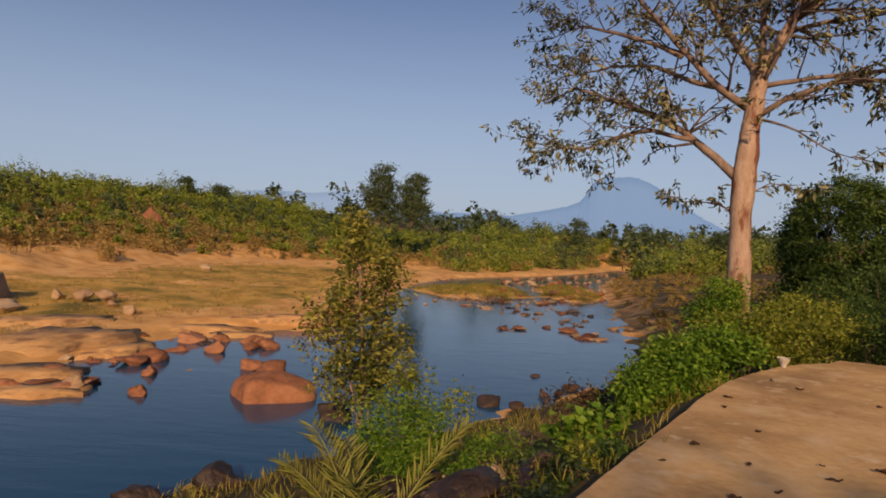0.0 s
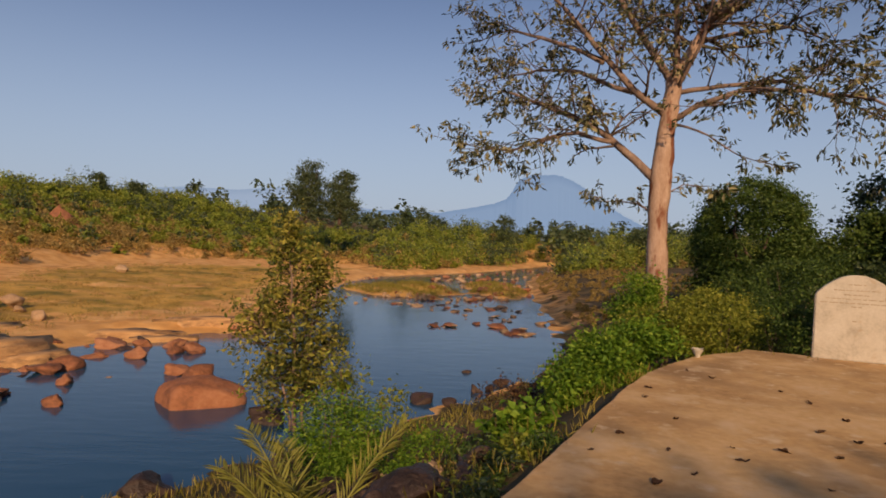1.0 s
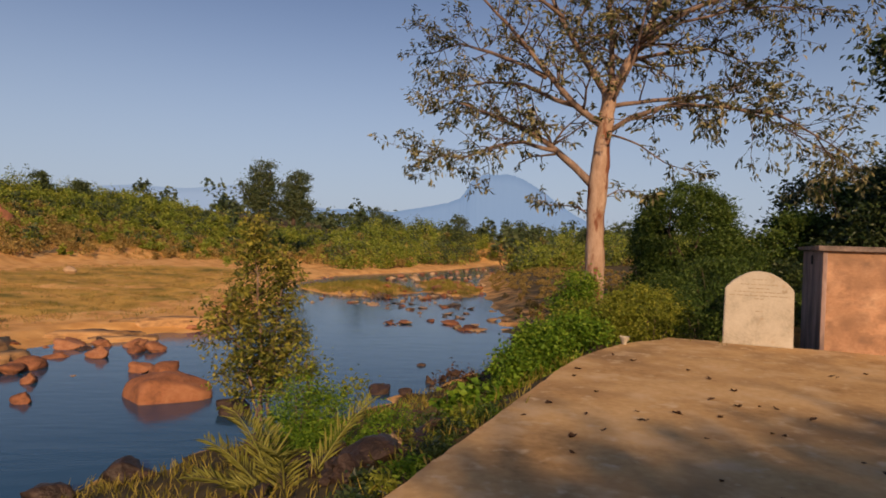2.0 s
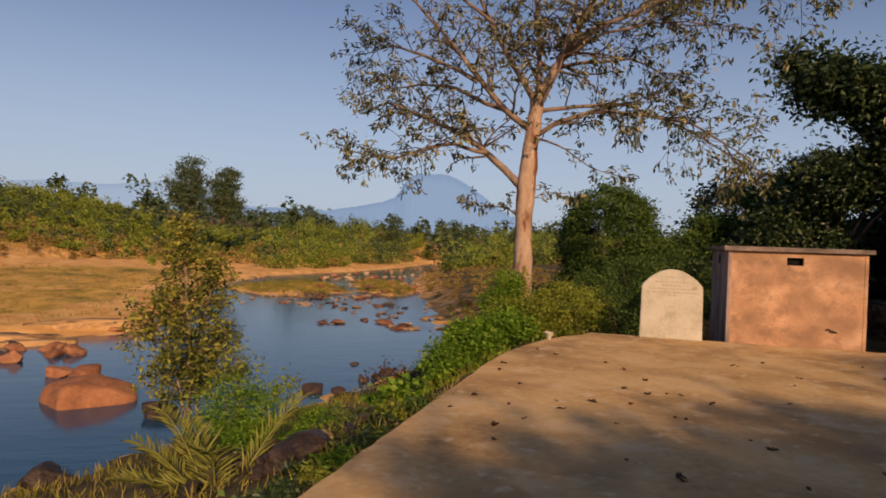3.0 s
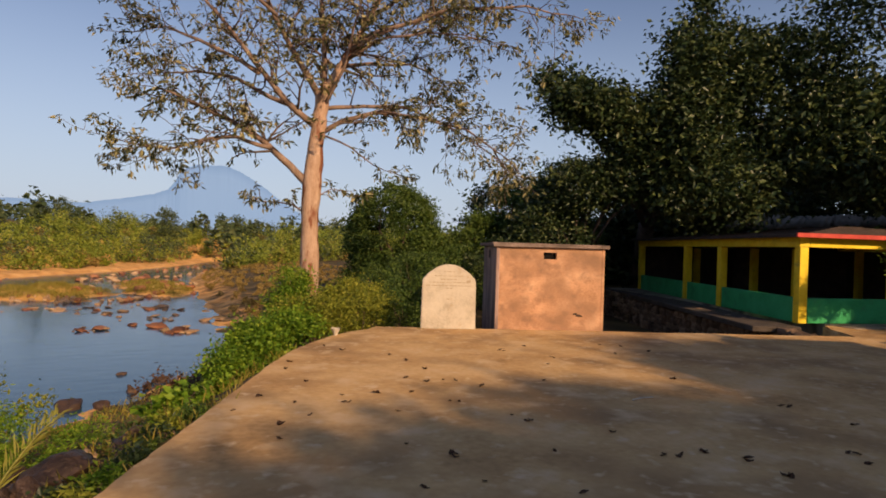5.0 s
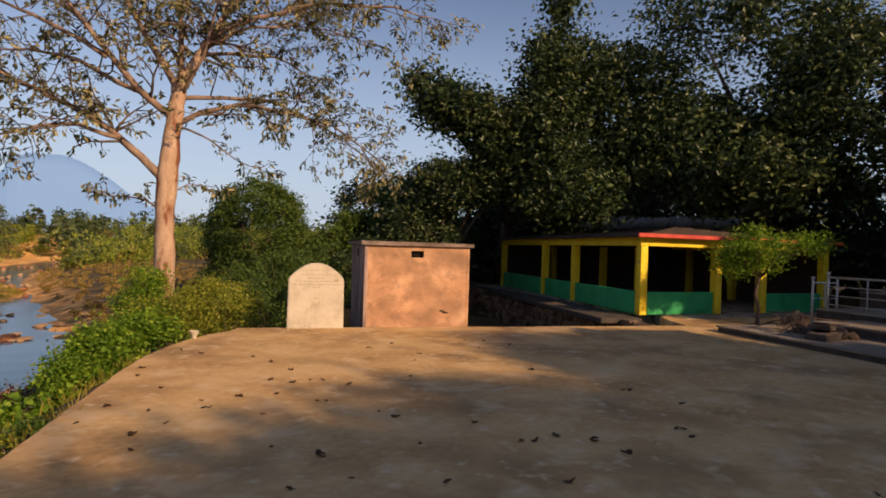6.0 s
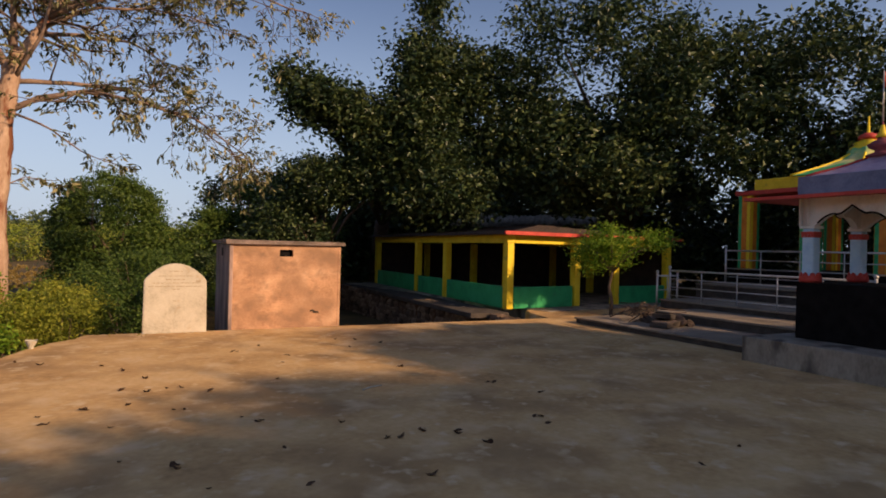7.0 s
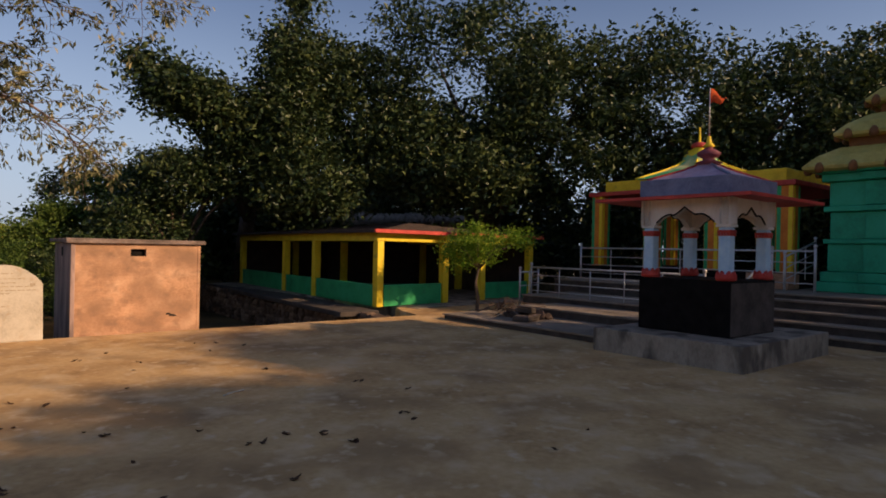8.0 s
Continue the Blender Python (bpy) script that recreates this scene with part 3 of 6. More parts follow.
# ---- memorial stone ----
def memorial_stone():
    e = thing("memorial_stone", yard_pose(2.93, 12.28, 0.0, 0.8), "whitewashed arched memorial stone with faded writing", "memorial")
    w, pts = 0.57, [(-0.57, 0.0), (0.57, 0.0), (0.555, 1.0)]
    for x, z in ((0.53, 1.05), (0.44, 1.145), (0.33, 1.23), (0.22, 1.295), (0.11, 1.33), (0.0, 1.34)):
        pts.append((x, z))
    pts += [(-x, z) for x, z in pts[-2:-7:-1]]
    pts.append((-0.555, 1.0))
    bm = bmesh.new()
    front = [bm.verts.new((x, -0.07, z)) for x, z in pts]
    back = [bm.verts.new((x, 0.08, z)) for x, z in pts]
    k = len(pts)
    bm.faces.new(front)
    bm.faces.new(back[::-1])
    for i in range(k):
        bm.faces.new((front[i], back[i], back[(i + 1) % k], front[(i + 1) % k]))
    bmesh.ops.recalc_face_normals(bm, faces=bm.faces)
    bmesh.ops.bevel(bm, geom=[x for x in bm.edges if abs(x.verts[0].co.y - x.verts[1].co.y) < 1e-5], offset=0.015, segments=2, affect="EDGES")
    part("slab", bm, M_WHITE, e)
    rows = ((1.19, 0.24, 5), (1.1, 0.62, 9), (1.03, 0.36, 5), (0.965, 0.84, 11), (0.9, 0.98, 14), (0.845, 0.16, 2), (0.62, 0.1, 1))
    for z, width, words in rows:
        line = None
        x = -width / 2
        while x < width / 2 - 0.03:
            step = min(random.uniform(0.06, 0.15), width / 2 - x)
            dims = (x, x + step * 0.82, -0.0735, -0.0715, z - 0.008, z + 0.008)
            if line is None:
                line = boxed("writing_line", dims, M_INK, e, 0, "faded dark unreadable line of writing")
            else:
                boxed("writing_word", dims, M_INK, line, 0)
            x += step
    boxed("corner_mark", (0.36, 0.44, -0.0745, -0.0715, 0.975, 1.02), M_INK, e, 0, "dark worn spot")


memorial_stone()

# ---- plastered hut ----
def hut():
    e = thing("hut", yard_pose(5.12, 12.5, 0.0), "small pink plastered hut with a flat concrete roof slab", "hut")
    W, Dp, Hh = 1.165, 2.1, 1.74
    bm = bmesh.new()
    x0, x1, z0, z1 = -0.16, 0.125, 1.5, 1.645
    grid = {}
    for i, x in enumerate((-W, x0, x1, W)):
        for j, z in enumerate((-1.2, z0, z1, Hh)):
            for k, y in enumerate((0, 0.16)):
                grid[i, j, k] = bm.verts.new((x, y, z))
    for i in range(3):
        for j in range(3):
            if (i, j) != (1, 1):
                for k in (0, 1):
                    bm.faces.new([grid[i, j, k], grid[i + 1, j, k], grid[i + 1, j + 1, k], grid[i, j + 1, k]])
    for (a, b) in (((1, 1), (2, 1)), ((2, 1), (2, 2)), ((2, 2), (1, 2)), ((1, 2), (1, 1))):
        bm.faces.new([grid[(*a, 0)], grid[(*b, 0)], grid[(*b, 1)], grid[(*a, 1)]])
    bmesh.ops.recalc_face_normals(bm, faces=bm.faces)
    part("front_wall", bm, M_PLASTER, e)
    boxed("side_wall", (-W - 0.003, -W + 0.16, 0.165, Dp, -1.2, Hh), M_STAINED, e, 0.01, "grey streaked side wall")
    boxed("side_wall", (W - 0.16, W + 0.003, 0.165, Dp, -1.2, Hh), M_STAINED, e, 0.01)
    boxed("back_wall", (-W + 0.17, W - 0.17, Dp - 0.16, Dp - 0.005, -1.2, Hh), M_STAINED, e, 0)
    boxed("corner_strip", (-W - 0.012, -W + 0.06, -0.012, 0.16, -0.02, Hh - 0.004), M_STAINED, e, 0.01)
    boxed("corner_strip", (W - 0.05, W + 0.012, -0.01, 0.16, -0.02, Hh - 0.004), M_PLASTER, e, 0.01)
    boxed("roof_slab", (-W - 0.1, W + 0.09, -0.09, Dp + 0.08, Hh + 0.002, Hh + 0.085), M_ROOF_SLAB, e, 0.018, "weathered thin concrete roof slab", 0.012)
    boxed("vent", (x0 - 0.012, x1 + 0.012, 0.1, 0.13, z0 - 0.01, z1 + 0.01), M_BLACK_TILE, e, 0, "dark vent recess")
    boxed("vent", (-W - 0.012, -W + 0.02, 1.0, 1.16, 1.48, 1.66), M_BLACK_TILE, e, 0, "dark side vent")
    bm = bmesh.new()
    for k in range(3):
        box(bm, 0.52 + k * 0.06, 0.6 + k * 0.06, -0.004, 0.003, 0.32 - 0.03 * k + 0.02 * (k == 2), 0.36 - 0.03 * k + 0.02 * (k == 2), 0.002, 0.01)
    part("broken_plaster", bm, M_MORTAR, e, "dark chipped patch in the plaster")


hut()


# ---- pavilion ----
def pavilion():
    c0 = Vector((17.36, 7.67, 0))
    a = Vector((0.94, -0.342, 0))
    b = Vector((0.5, 0.866, 0))
    e = thing("pavilion", Matrix.Translation(c0), "open yellow and green painted pavilion with a low roof", "pavilion")

    def loc(s, r, z=0.0):
        return a * s + b * r + Vector((0, 0, z))

    def bar(name, s0, r0, s1, r1, half, z0, z1, mat, label="", bevel=0.012):
        p, q = loc(s0, r0), loc(s1, r1)
        d = (q - p).normalized()
        side = Vector((-d.y, d.x, 0)) * half
        bm = bmesh.new()
        low = [bm.verts.new(v + Vector((0, 0, z0))) for v in (p - side, q - side, q + side, p + side)]
        top = [bm.verts.new(v + Vector((0, 0, z1))) for v in (p - side, q - side, q + side, p + side)]
        for i in range(4):
            bm.faces.new((low[i], low[(i + 1) % 4], top[(i + 1) % 4], top[i]))
        bm.faces.new(top)
        bm.faces.new(low[::-1])
        bmesh.ops.recalc_face_normals(bm, faces=bm.faces)
        if bevel:
            bmesh.ops.bevel(bm, geom=list(bm.edges), offset=bevel, segments=1, affect="EDGES")
        part(name, bm, mat, e, label)

    def post(s, r, h=1.96, half=0.115):
        p = loc(s, r)
        bm = bmesh.new()
        box(bm, p.x - half, p.x + half, p.y - half, p.y + half, 0.02, h, 0.015)
        bmesh.ops.rotate(bm, verts=bm.verts, cent=p, matrix=Matrix.Rotation(radians(-24), 3, "Z"))
        part("post", bm, M_YELLOW, e)

    LEFT, FRONT = (0, 4.43, 7.25, 12.5), (2.77, 4.62, 7.38)
    bar("floor", -0.35, 6, 7.8, 6, 6.9, -0.5, 0.015, M_KERB, "grey cement floor")
    for r in LEFT:
        post(0, r)
    for s in FRONT:
        post(s, 0)
    for r in LEFT[1:]:
        post(2.77, r)
        post(7.38, r)
    for z in ((0, 0.17, 0, 4.26), (0, 4.6, 0, 7.08), (0, 7.42, 0, 12.33)):
        bar("half_wall", *z, 0.07, 0.02, 0.66, M_GREEN, "green painted half wall")
    bar("half_wall", 0.17, 0, 2.6, 0, 0.07, 0.02, 0.66, M_GREEN)
    bar("half_wall", 4.79, 0, 7.2, 0, 0.07, 0.02, 0.62, M_GREEN)
    # dark walls added at the back: their colour stands for the shaded inside
    bar("back_wall", 7.6, 0.2, 7.6, 12.4, 0.07, 0.02, 1.96, M_DARK_ROOF, "added dark back wall, coloured like the shaded inside")
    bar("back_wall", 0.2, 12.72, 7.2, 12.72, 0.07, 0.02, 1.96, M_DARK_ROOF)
    bar("beam", 0, -0.13, 0, 12.65, 0.13, 1.962, 2.22, M_YELLOW, "yellow painted edge beam")
    bar("beam", 0.134, 0, 7.52, 0, 0.128, 1.964, 2.225, M_YELLOW)
    bar("beam", 7.38, 0.14, 7.38, 12.65, 0.12, 1.966, 2.22, M_YELLOW)
    # low hipped sheet roof with a red lip along the front
    over = 0.42
    corner = [loc(-over, -over, 2.235), loc(7.4 + over, -over, 2.235), loc(7.4 + over, 12.5 + over, 2.235), loc(-over, 12.5 + over, 2.235)]
    ridge = [loc(3.7, 3.4, 2.72), loc(3.7, 9.2, 2.72)]
    for name, ring in (("roof_slope", (corner[0], corner[1], ridge[0])), ("roof_slope", (corner[1], corner[2], ridge[1], ridge[0])),
                       ("roof_slope", (corner[2], corner[3], ridge[1])), ("roof_slope", (corner[3], corner[0], ridge[0], ridge[1]))):
        rows = 9
        edge_a, edge_b = ring[0], ring[1]
        peak_a, peak_b = (ring[-1], ring[2]) if len(ring) == 4 else (ring[2], ring[2])
        for k in range(rows):
            s0, s1 = k / rows, (k + 1) / rows
            p = [edge_a.lerp(peak_a, s0), edge_b.lerp(peak_b, s0), edge_b.lerp(peak_b, s1), edge_a.lerp(peak_a, s1)]
            lift = Vector((0, 0, 0.03))
            bm = bmesh.new()
            vs = [bm.verts.new(v) for v in (p[0] + lift, p[1] + lift, p[2] + lift * 0.2, p[3] + lift * 0.2, p[0], p[1])]
            bm.faces.new(vs[:4])
            bm.faces.new((vs[4], vs[5], vs[1], vs[0]))
            part("roof_sheet", bm, M_DARK_ROOF, e)
    bar("roof_lip", -over, -over, 7.4 + over, -over, 0.03, 2.2, 2.31, M_RED, "red painted roof edge", 0.008)
    bar("roof_lip", -over, -over + 0.05, -over, 12.5 + over, 0.03, 2.2, 2.285, M_DARK_ROOF, "", 0.008)
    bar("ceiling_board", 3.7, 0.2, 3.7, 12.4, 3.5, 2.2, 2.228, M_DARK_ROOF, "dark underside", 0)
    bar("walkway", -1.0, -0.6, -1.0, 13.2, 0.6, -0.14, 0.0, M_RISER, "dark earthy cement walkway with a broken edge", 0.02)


pavilion()


# ---- low shed whose sheet roof shows between the pavilion and the trees ----
def shed():
    e = thing("shed", Matrix.Translation((28.2, 13.2, -0.2)) @ Matrix.Rotation(radians(24), 4, "Z"), "low dark shed with a pale corrugated sheet roof", "shed")
    boxed("wall", (-0.1, 2.6, -3.2, 3.2, 0.0, 2.9), M_DARK_ROOF, e, 0.01, "dark mud wall")
    for k in range(7):
        y0 = -3.5 + k * 1.0
        v, f = [], []
        for i in range(17):
            for j, (x, z) in enumerate(((-0.7, 3.05), (0.6, 3.4), (1.9, 3.75))):
                v.append((x, y0 + i * 0.062, z + 0.03 * math.sin(i * 1.6) + 0.02 * (k % 2) + 0.05 * math.sin(k * 2.3) * (1 - j)))
        for i in range(16):
            for j in range(2):
                q = i * 3 + j
                f.append((q, q + 3, q + 4, q + 1))
        sheet = raw_part("roof_sheet", v, f, M_TREAD, e, "pale weathered corrugated sheet", True)
        sheet.modifiers.new("thick", "SOLIDIFY").thickness = 0.012


shed()


# ---- rubble retaining wall below the walkway ----
def retaining_wall():
    p0, p1 = Vector((15.55, 6.1, 0)), Vector((22.2, 19.4, 0))
    d = (p1 - p0).normalized()
    n = Vector((-d.y, d.x, 0))
    m = Matrix.Translation(p0) @ Matrix.Rotation(math.atan2(d.y, d.x), 4, "Z")
    e = thing("retaining_wall", m, "dark rubble stone retaining wall under the walkway", "wall")
    length = (p1 - p0).length
    boxed("backing", (0, length, -0.35, -0.02, -1.25, -0.1), M_MORTAR, e, 0)
    shapes = []
    for k in range(6):
        bm = bmesh.new()
        box(bm, -0.5, 0.5, -0.5, 0.5, -0.5, 0.5, 0.16, 0.17)
        me = bpy.data.meshes.new("stone")
        bm.to_mesh(me)
        bm.free()
        me.materials.append(M_RUBBLE)
        shapes.append(me)
    z = -1.22
    while z < -0.12:
        h = random.uniform(0.16, 0.24)
        x = random.uniform(0, 0.2)
        while x < length - 0.2:
            w = random.uniform(0.14, 0.48)
            ob = new("stone", random.choice(shapes))
            ob.parent = e
            ob.matrix_local = pose(x + w / 2, 0.0 + random.uniform(-0.03, 0.04), z + h / 2, random.uniform(-9, 9), random.uniform(-10, 10), random.uniform(-9, 9)) @ Matrix.Diagonal((w * 1.02, random.uniform(0.2, 0.3), h * random.uniform(0.85, 1.25), 1))
            x += w
        z += h


for u, v, turn, w in ((9.7, 12.95, 8, 1.5), (11.3, 13.0, -4, 1.1)):
    e = thing("stone_step", yard_pose(u, v, -0.24, turn), "broken grey stone step down beside the slab", "step", "broken steps by the yard")
    boxed("tread", (-w / 2, w / 2, -0.3, 0.35, -0.3, 0.06), M_KERB, e, 0.03, "", 0.03)
    boxed("tread", (-w / 2 + 0.2, w / 2 + 0.3, 0.3, 0.9, -0.5, -0.12), M_KERB, e, 0.03, "", 0.03)

# ---- raised temple terrace ----
terrace = tagged(thing("terrace", yard_pose(0, 0), "stepped grey cement temple terrace", "terrace"), kind="structure")


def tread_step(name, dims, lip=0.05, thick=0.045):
    """A step: dirty riser, and a worn, slightly overhanging tread painted paler for skylight."""
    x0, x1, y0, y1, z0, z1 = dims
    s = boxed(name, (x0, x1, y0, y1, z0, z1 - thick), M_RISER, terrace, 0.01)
    boxed("tread", (x0 - lip, x1, y0 + 0.001, y1 + 0.02, z1 - thick + 0.001, z1), M_TREAD, s, 0.014, "worn tread, coloured paler for the skylight on it", 0.006)


tread_step("kerb", (12.0, 13.75, 6.2, 11.35, -0.3, 0.15))
tread_step("step", (13.76, 15.2, 6.3, 10.4, -0.3, 0.36))
tread_step("step", (15.22, 17.4, 5.9, 11.7, -0.3, 0.52))
tread_step("platform", (17.42, 29, -2, 12.4, -0.3, 0.9), 0.03)
for k in range(4):
    tread_step("stair", (15.85 + 0.4 * k, 17.415, -2 + 0.002 * k, 5.6 - 0.002 * k, -0.3 + 0.001 * k, 0.2 * (k + 1) - 0.02))


def railing(name, pts, height, rails, label, gap=1.1):
    """A steel pipe railing along points, with ball-topped end posts."""
    e = thing(name, Matrix.Translation(pts[0]), label, "railing", "steel railings")
    o = Vector(pts[0])
    for p, q in zip(pts, pts[1:]):
        p, q = Vector(p) - o, Vector(q) - o
        for k, r in enumerate(rails):
            t = Tubes()
            t.add([p + Vector((0, 0, r * height)), q + Vector((0, 0, r * height))], [0.026 if k == 0 else 0.014] * 2, 8)
            t.out("rail", M_STEEL, e)
        count = max(2, round((q - p).length / gap))
        for k in range(count + 1):
            s = p.lerp(q, k / count)
            end = k in (0, count)
            t = Tubes()
            t.add([s, s + Vector((0, 0, height * (1.1 if end else 1.0)))], [0.032 if end else 0.016] * 2, 8)
            post = t.out("post", M_STEEL, e)
            if end:
                bm = bmesh.new()
                bmesh.ops.create_icosphere(bm, subdivisions=2, radius=0.048)
                bmesh.ops.translate(bm, verts=bm.verts, vec=s + Vector((0, 0, height * 1.12)))
                part("ball", bm, M_STEEL, post, "", True)


railing("railing", [at_uv(15.4, 11.55, 0.5), at_uv(15.4, 6.3, 0.5)], 0.8, (1.0, 0.72, 0.44, 0.16), "lower steel pipe railing on the terrace step")
railing("railing", [at_uv(15.45, 12.05, 0.13), at_uv(16.3, 12.1, 0.13)], 1.0, (1.0, 0.6), "short steel railing with ball tops", 0.9)
railing("railing", [at_uv(18.6, 12.3, 0.9), at_uv(18.6, 5.2, 0.9)], 1.0, (1.0, 0.72, 0.46, 0.2), "upper steel pipe railing before the temple hall")
railing("railing", [at_uv(17.5, 5.75, 0.9), at_uv(15.9, 5.75, 0.1)], 0.95, (1.0, 0.6), "sloping steel stair railing")
railing("railing", [at_uv(18.47, 5.85, 0.9), at_uv(20.1, 5.75, 1.3)], 0.85, (1.0, 0.66, 0.33), "sloping steel railing beside the temple steps", 0.55)
for u0, z1 in ((18.95, 1.11), (19.3, 1.3)):
    e = thing("temple_step", yard_pose(u0, 6.5, 0.9), "pinkish cement step up to the temple hall", "step", "temple steps")
    boxed("tread", (0, 0.34, -0.55, 0.7, 0.004, z1 - 0.9), M_PLASTER, e, 0.015)


# ---- small shrine on its plinth ----
def shrine():
    e = thing("shrine", yard_pose(12.87, 4.93, 0.0) @ Matrix.Diagonal((1, 1, 0.97, 1)), "small white and blue canopied shrine on a black base", "shrine")
    boxed("plinth", (-1.55, 1.75, -1.42, 1.3, -0.02, 0.42), M_KERB, e, 0.02, "grey cement plinth with stains")
    boxed("base", (-0.82, 0.82, -0.85, 0.85, 0.422, 1.38), M_BLACK_TILE, e, 0.012, "black granite altar base")
    boxed("side_panel", (-0.8, 0.8, -0.856, -0.84, 0.44, 1.34), M_RISER, e, 0.004, "grey stained face of the base")
    cols = [(-0.68, -0.7), (-0.68, 0.7), (0.68, -0.7), (0.68, 0.7)]
    for x, y in cols:
        c = boxed("column", (x - 0.098, x + 0.098, y - 0.098, y + 0.098, 1.382, 2.3), M_PALE_BLUE, e, 0.03, "pale blue square column")
        bm = lathe([(0.155, 1.385), (0.17, 1.43), (0.16, 1.48), (0.145, 1.53), (0.085, 1.5)], 32)
        for v in bm.verts:
            if v.co.z > 1.45:
                v.co.z += 0.07 * abs(math.cos(4 * math.atan2(v.co.y, v.co.x))) - 0.04
        bmesh.ops.translate(bm, verts=bm.verts, vec=(x, y, 0))
        part("lotus_foot", bm, M_RED, c, "red lotus petal foot", True)
        bm = bmesh.new()
        box(bm, x - 0.112, x + 0.112, y - 0.112, y + 0.112, 2.2, 2.25, 0.005)
        for k in range(4):
            for sx, sy in ((1, 0), (-1, 0), (0, 1), (0, -1)):
                o = -0.075 + 0.05 * k
                cx, cy = (x + sx * 0.096, y + o) if sx else (x + o, y + sy * 0.096)
                box(bm, cx - 0.02, cx + 0.02, cy - 0.02, cy + 0.02, 2.15, 2.205, 0.006)
        part("capital", bm, M_RED, c, "red fringe painted capital")
        boxed("abacus", (x - 0.13, x + 0.13, y - 0.13, y + 0.13, 2.302, 2.35), M_LIME, c, 0.008, "white column top")
    # cusped arch walls
    def arch_wall(along_x, off):
        bm = bmesh.new()
        half, top = 0.86, 2.82
        steps = 48
        low = []
        for k in range(steps + 1):
            s = -half + 2 * half * k / steps
            w = abs(s) / 0.58
            if w >= 1:
                z = 2.352
            else:
                if w < 0.34:
                    z = 2.53 + 0.14 * (1 - w / 0.34) ** 1.15
                else:
                    z = 2.352 + 0.19 * math.sin((1 - w) / 0.66 * math.pi * 0.64)
            low.append((s, min(z, 2.68)))
        for (s0, z0), (s1, z1) in zip(low, low[1:]):
            for d in (-0.06, 0.06):
                q = [(s0, z0), (s1, z1), (s1, top), (s0, top)]
                vs = [bm.verts.new((s, off + d, z) if along_x else (off + d, s, z)) for s, z in q]
                bm.faces.new(vs)
            q = [(s0, -0.06, z0), (s1, -0.06, z1), (s1, 0.06, z1), (s0, 0.06, z0)]
            bm.faces.new([bm.verts.new((s, off + d, z) if along_x else (off + d, s, z)) for s, d, z in q])
        bmesh.ops.remove_doubles(bm, verts=bm.verts, dist=1e-4)
        bmesh.ops.recalc_face_normals(bm, faces=bm.faces)
        wall = part("arch_wall", bm, M_LIME, e, "white wall with a cusped arch")
        t = Tubes()
        line = [p for p in low if abs(p[0]) <= 0.57]
        sg = -1 if off < 0 else 1
        t.add([(s, off + sg * 0.062, z) if along_x else (off + sg * 0.062, s, z) for s, z in line], [0.016] * len(line), 5)
        t.out("arch_trim", M_BLACK_TILE, wall, "dark painted arch outline")

    for along, off in ((True, -0.72), (True, 0.72), (False, -0.72), (False, 0.72)):
        arch_wall(along, off)
    # sloping red eave
    bm = bmesh.new()
    rings = []
    for r, z in ((0.83, 2.815), (1.42, 2.77), (1.42, 2.825), (0.86, 2.875)):
        rings.append([bm.verts.new((sx * r, sy * r, z)) for sx, sy in ((-1, -1), (1, -1), (1, 1), (-1, 1))])
    for p, q in zip(rings, rings[1:]):
        for k in range(4):
            bm.faces.new((p[k], p[(k + 1) % 4], q[(k + 1) % 4], q[k]))
    bm.faces.new(rings[0][::-1])
    bm.faces.new(rings[-1])
    bmesh.ops.recalc_face_normals(bm, faces=bm.faces)
    part("eave", bm, M_RED, e, "red painted sloping eave")
    boxed("parapet", (-0.85, 0.85, -0.85, 0.85, 2.877, 3.19), M_BLUE_GREY, e, 0.015, "blue grey painted parapet")
    bm = lathe([(1.08, 3.19), (0.93, 3.24), (0.5, 3.37), (0.22, 3.48), (0.18, 3.54)], 4, math.pi / 4)
    bmesh.ops.subdivide_edges(bm, edges=list(bm.edges), cuts=1)
    part("roof", bm, M_LILAC, e, "lilac striped pyramid roof")
    for k in range(4):
        t = Tubes()
        w = math.pi / 4 + k * math.pi / 2
        t.add([(r * math.cos(w), r * math.sin(w), z) for r, z in ((1.08, 3.2), (0.93, 3.25), (0.5, 3.38), (0.2, 3.5))], [0.028, 0.028, 0.024, 0.02], 6)
        t.out("roof_rib", M_RED if k % 2 else M_BLUE_GREY, e)
    f = part("finial", lathe([(0.18, 3.5), (0.24, 3.54), (0.12, 3.59), (0.1, 3.62), (0.19, 3.67), (0.21, 3.72), (0.14, 3.77), (0.07, 3.81), (0.08, 3.85), (0.03, 3.9), (0.012, 4.1)], 16), M_MAROON, e, "maroon painted pot finial", True)
    part("finial_ring", lathe([(0.08, 3.83), (0.1, 3.86), (0.05, 3.92), (0.035, 4.0), (0.03, 4.04)], 12), M_YELLOW, f, "yellow finial tip", True)
    t = Tubes()
    t.add([(0, 0, 4.1), (0, 0, 4.95)], [0.014, 0.01], 6)
    t.out("flag_pole", M_STEEL, e)
    v, fc = [], []
    for k in range(9):
        s = k / 8
        hgt = 0.32 * (1 - s)
        wob = 0.05 * math.sin(s * 7)
        v += [(0.01 + 0.1 * s, -0.26 * s + wob * 0.3, 4.93 - 0.22 * s + wob), (0.01 + 0.1 * s, -0.26 * s + wob * 0.3 + 0.02, 4.93 - 0.22 * s - hgt + wob)]
        if k:
            q = 2 * k
            fc.append((q - 2, q, q + 1, q - 1))
    flag = raw_part("flag", v, fc, M_FLAG, e, "small orange pennant flag", True)
    flag.modifiers.new("thick", "SOLIDIFY").thickness = 0.004


shrine()


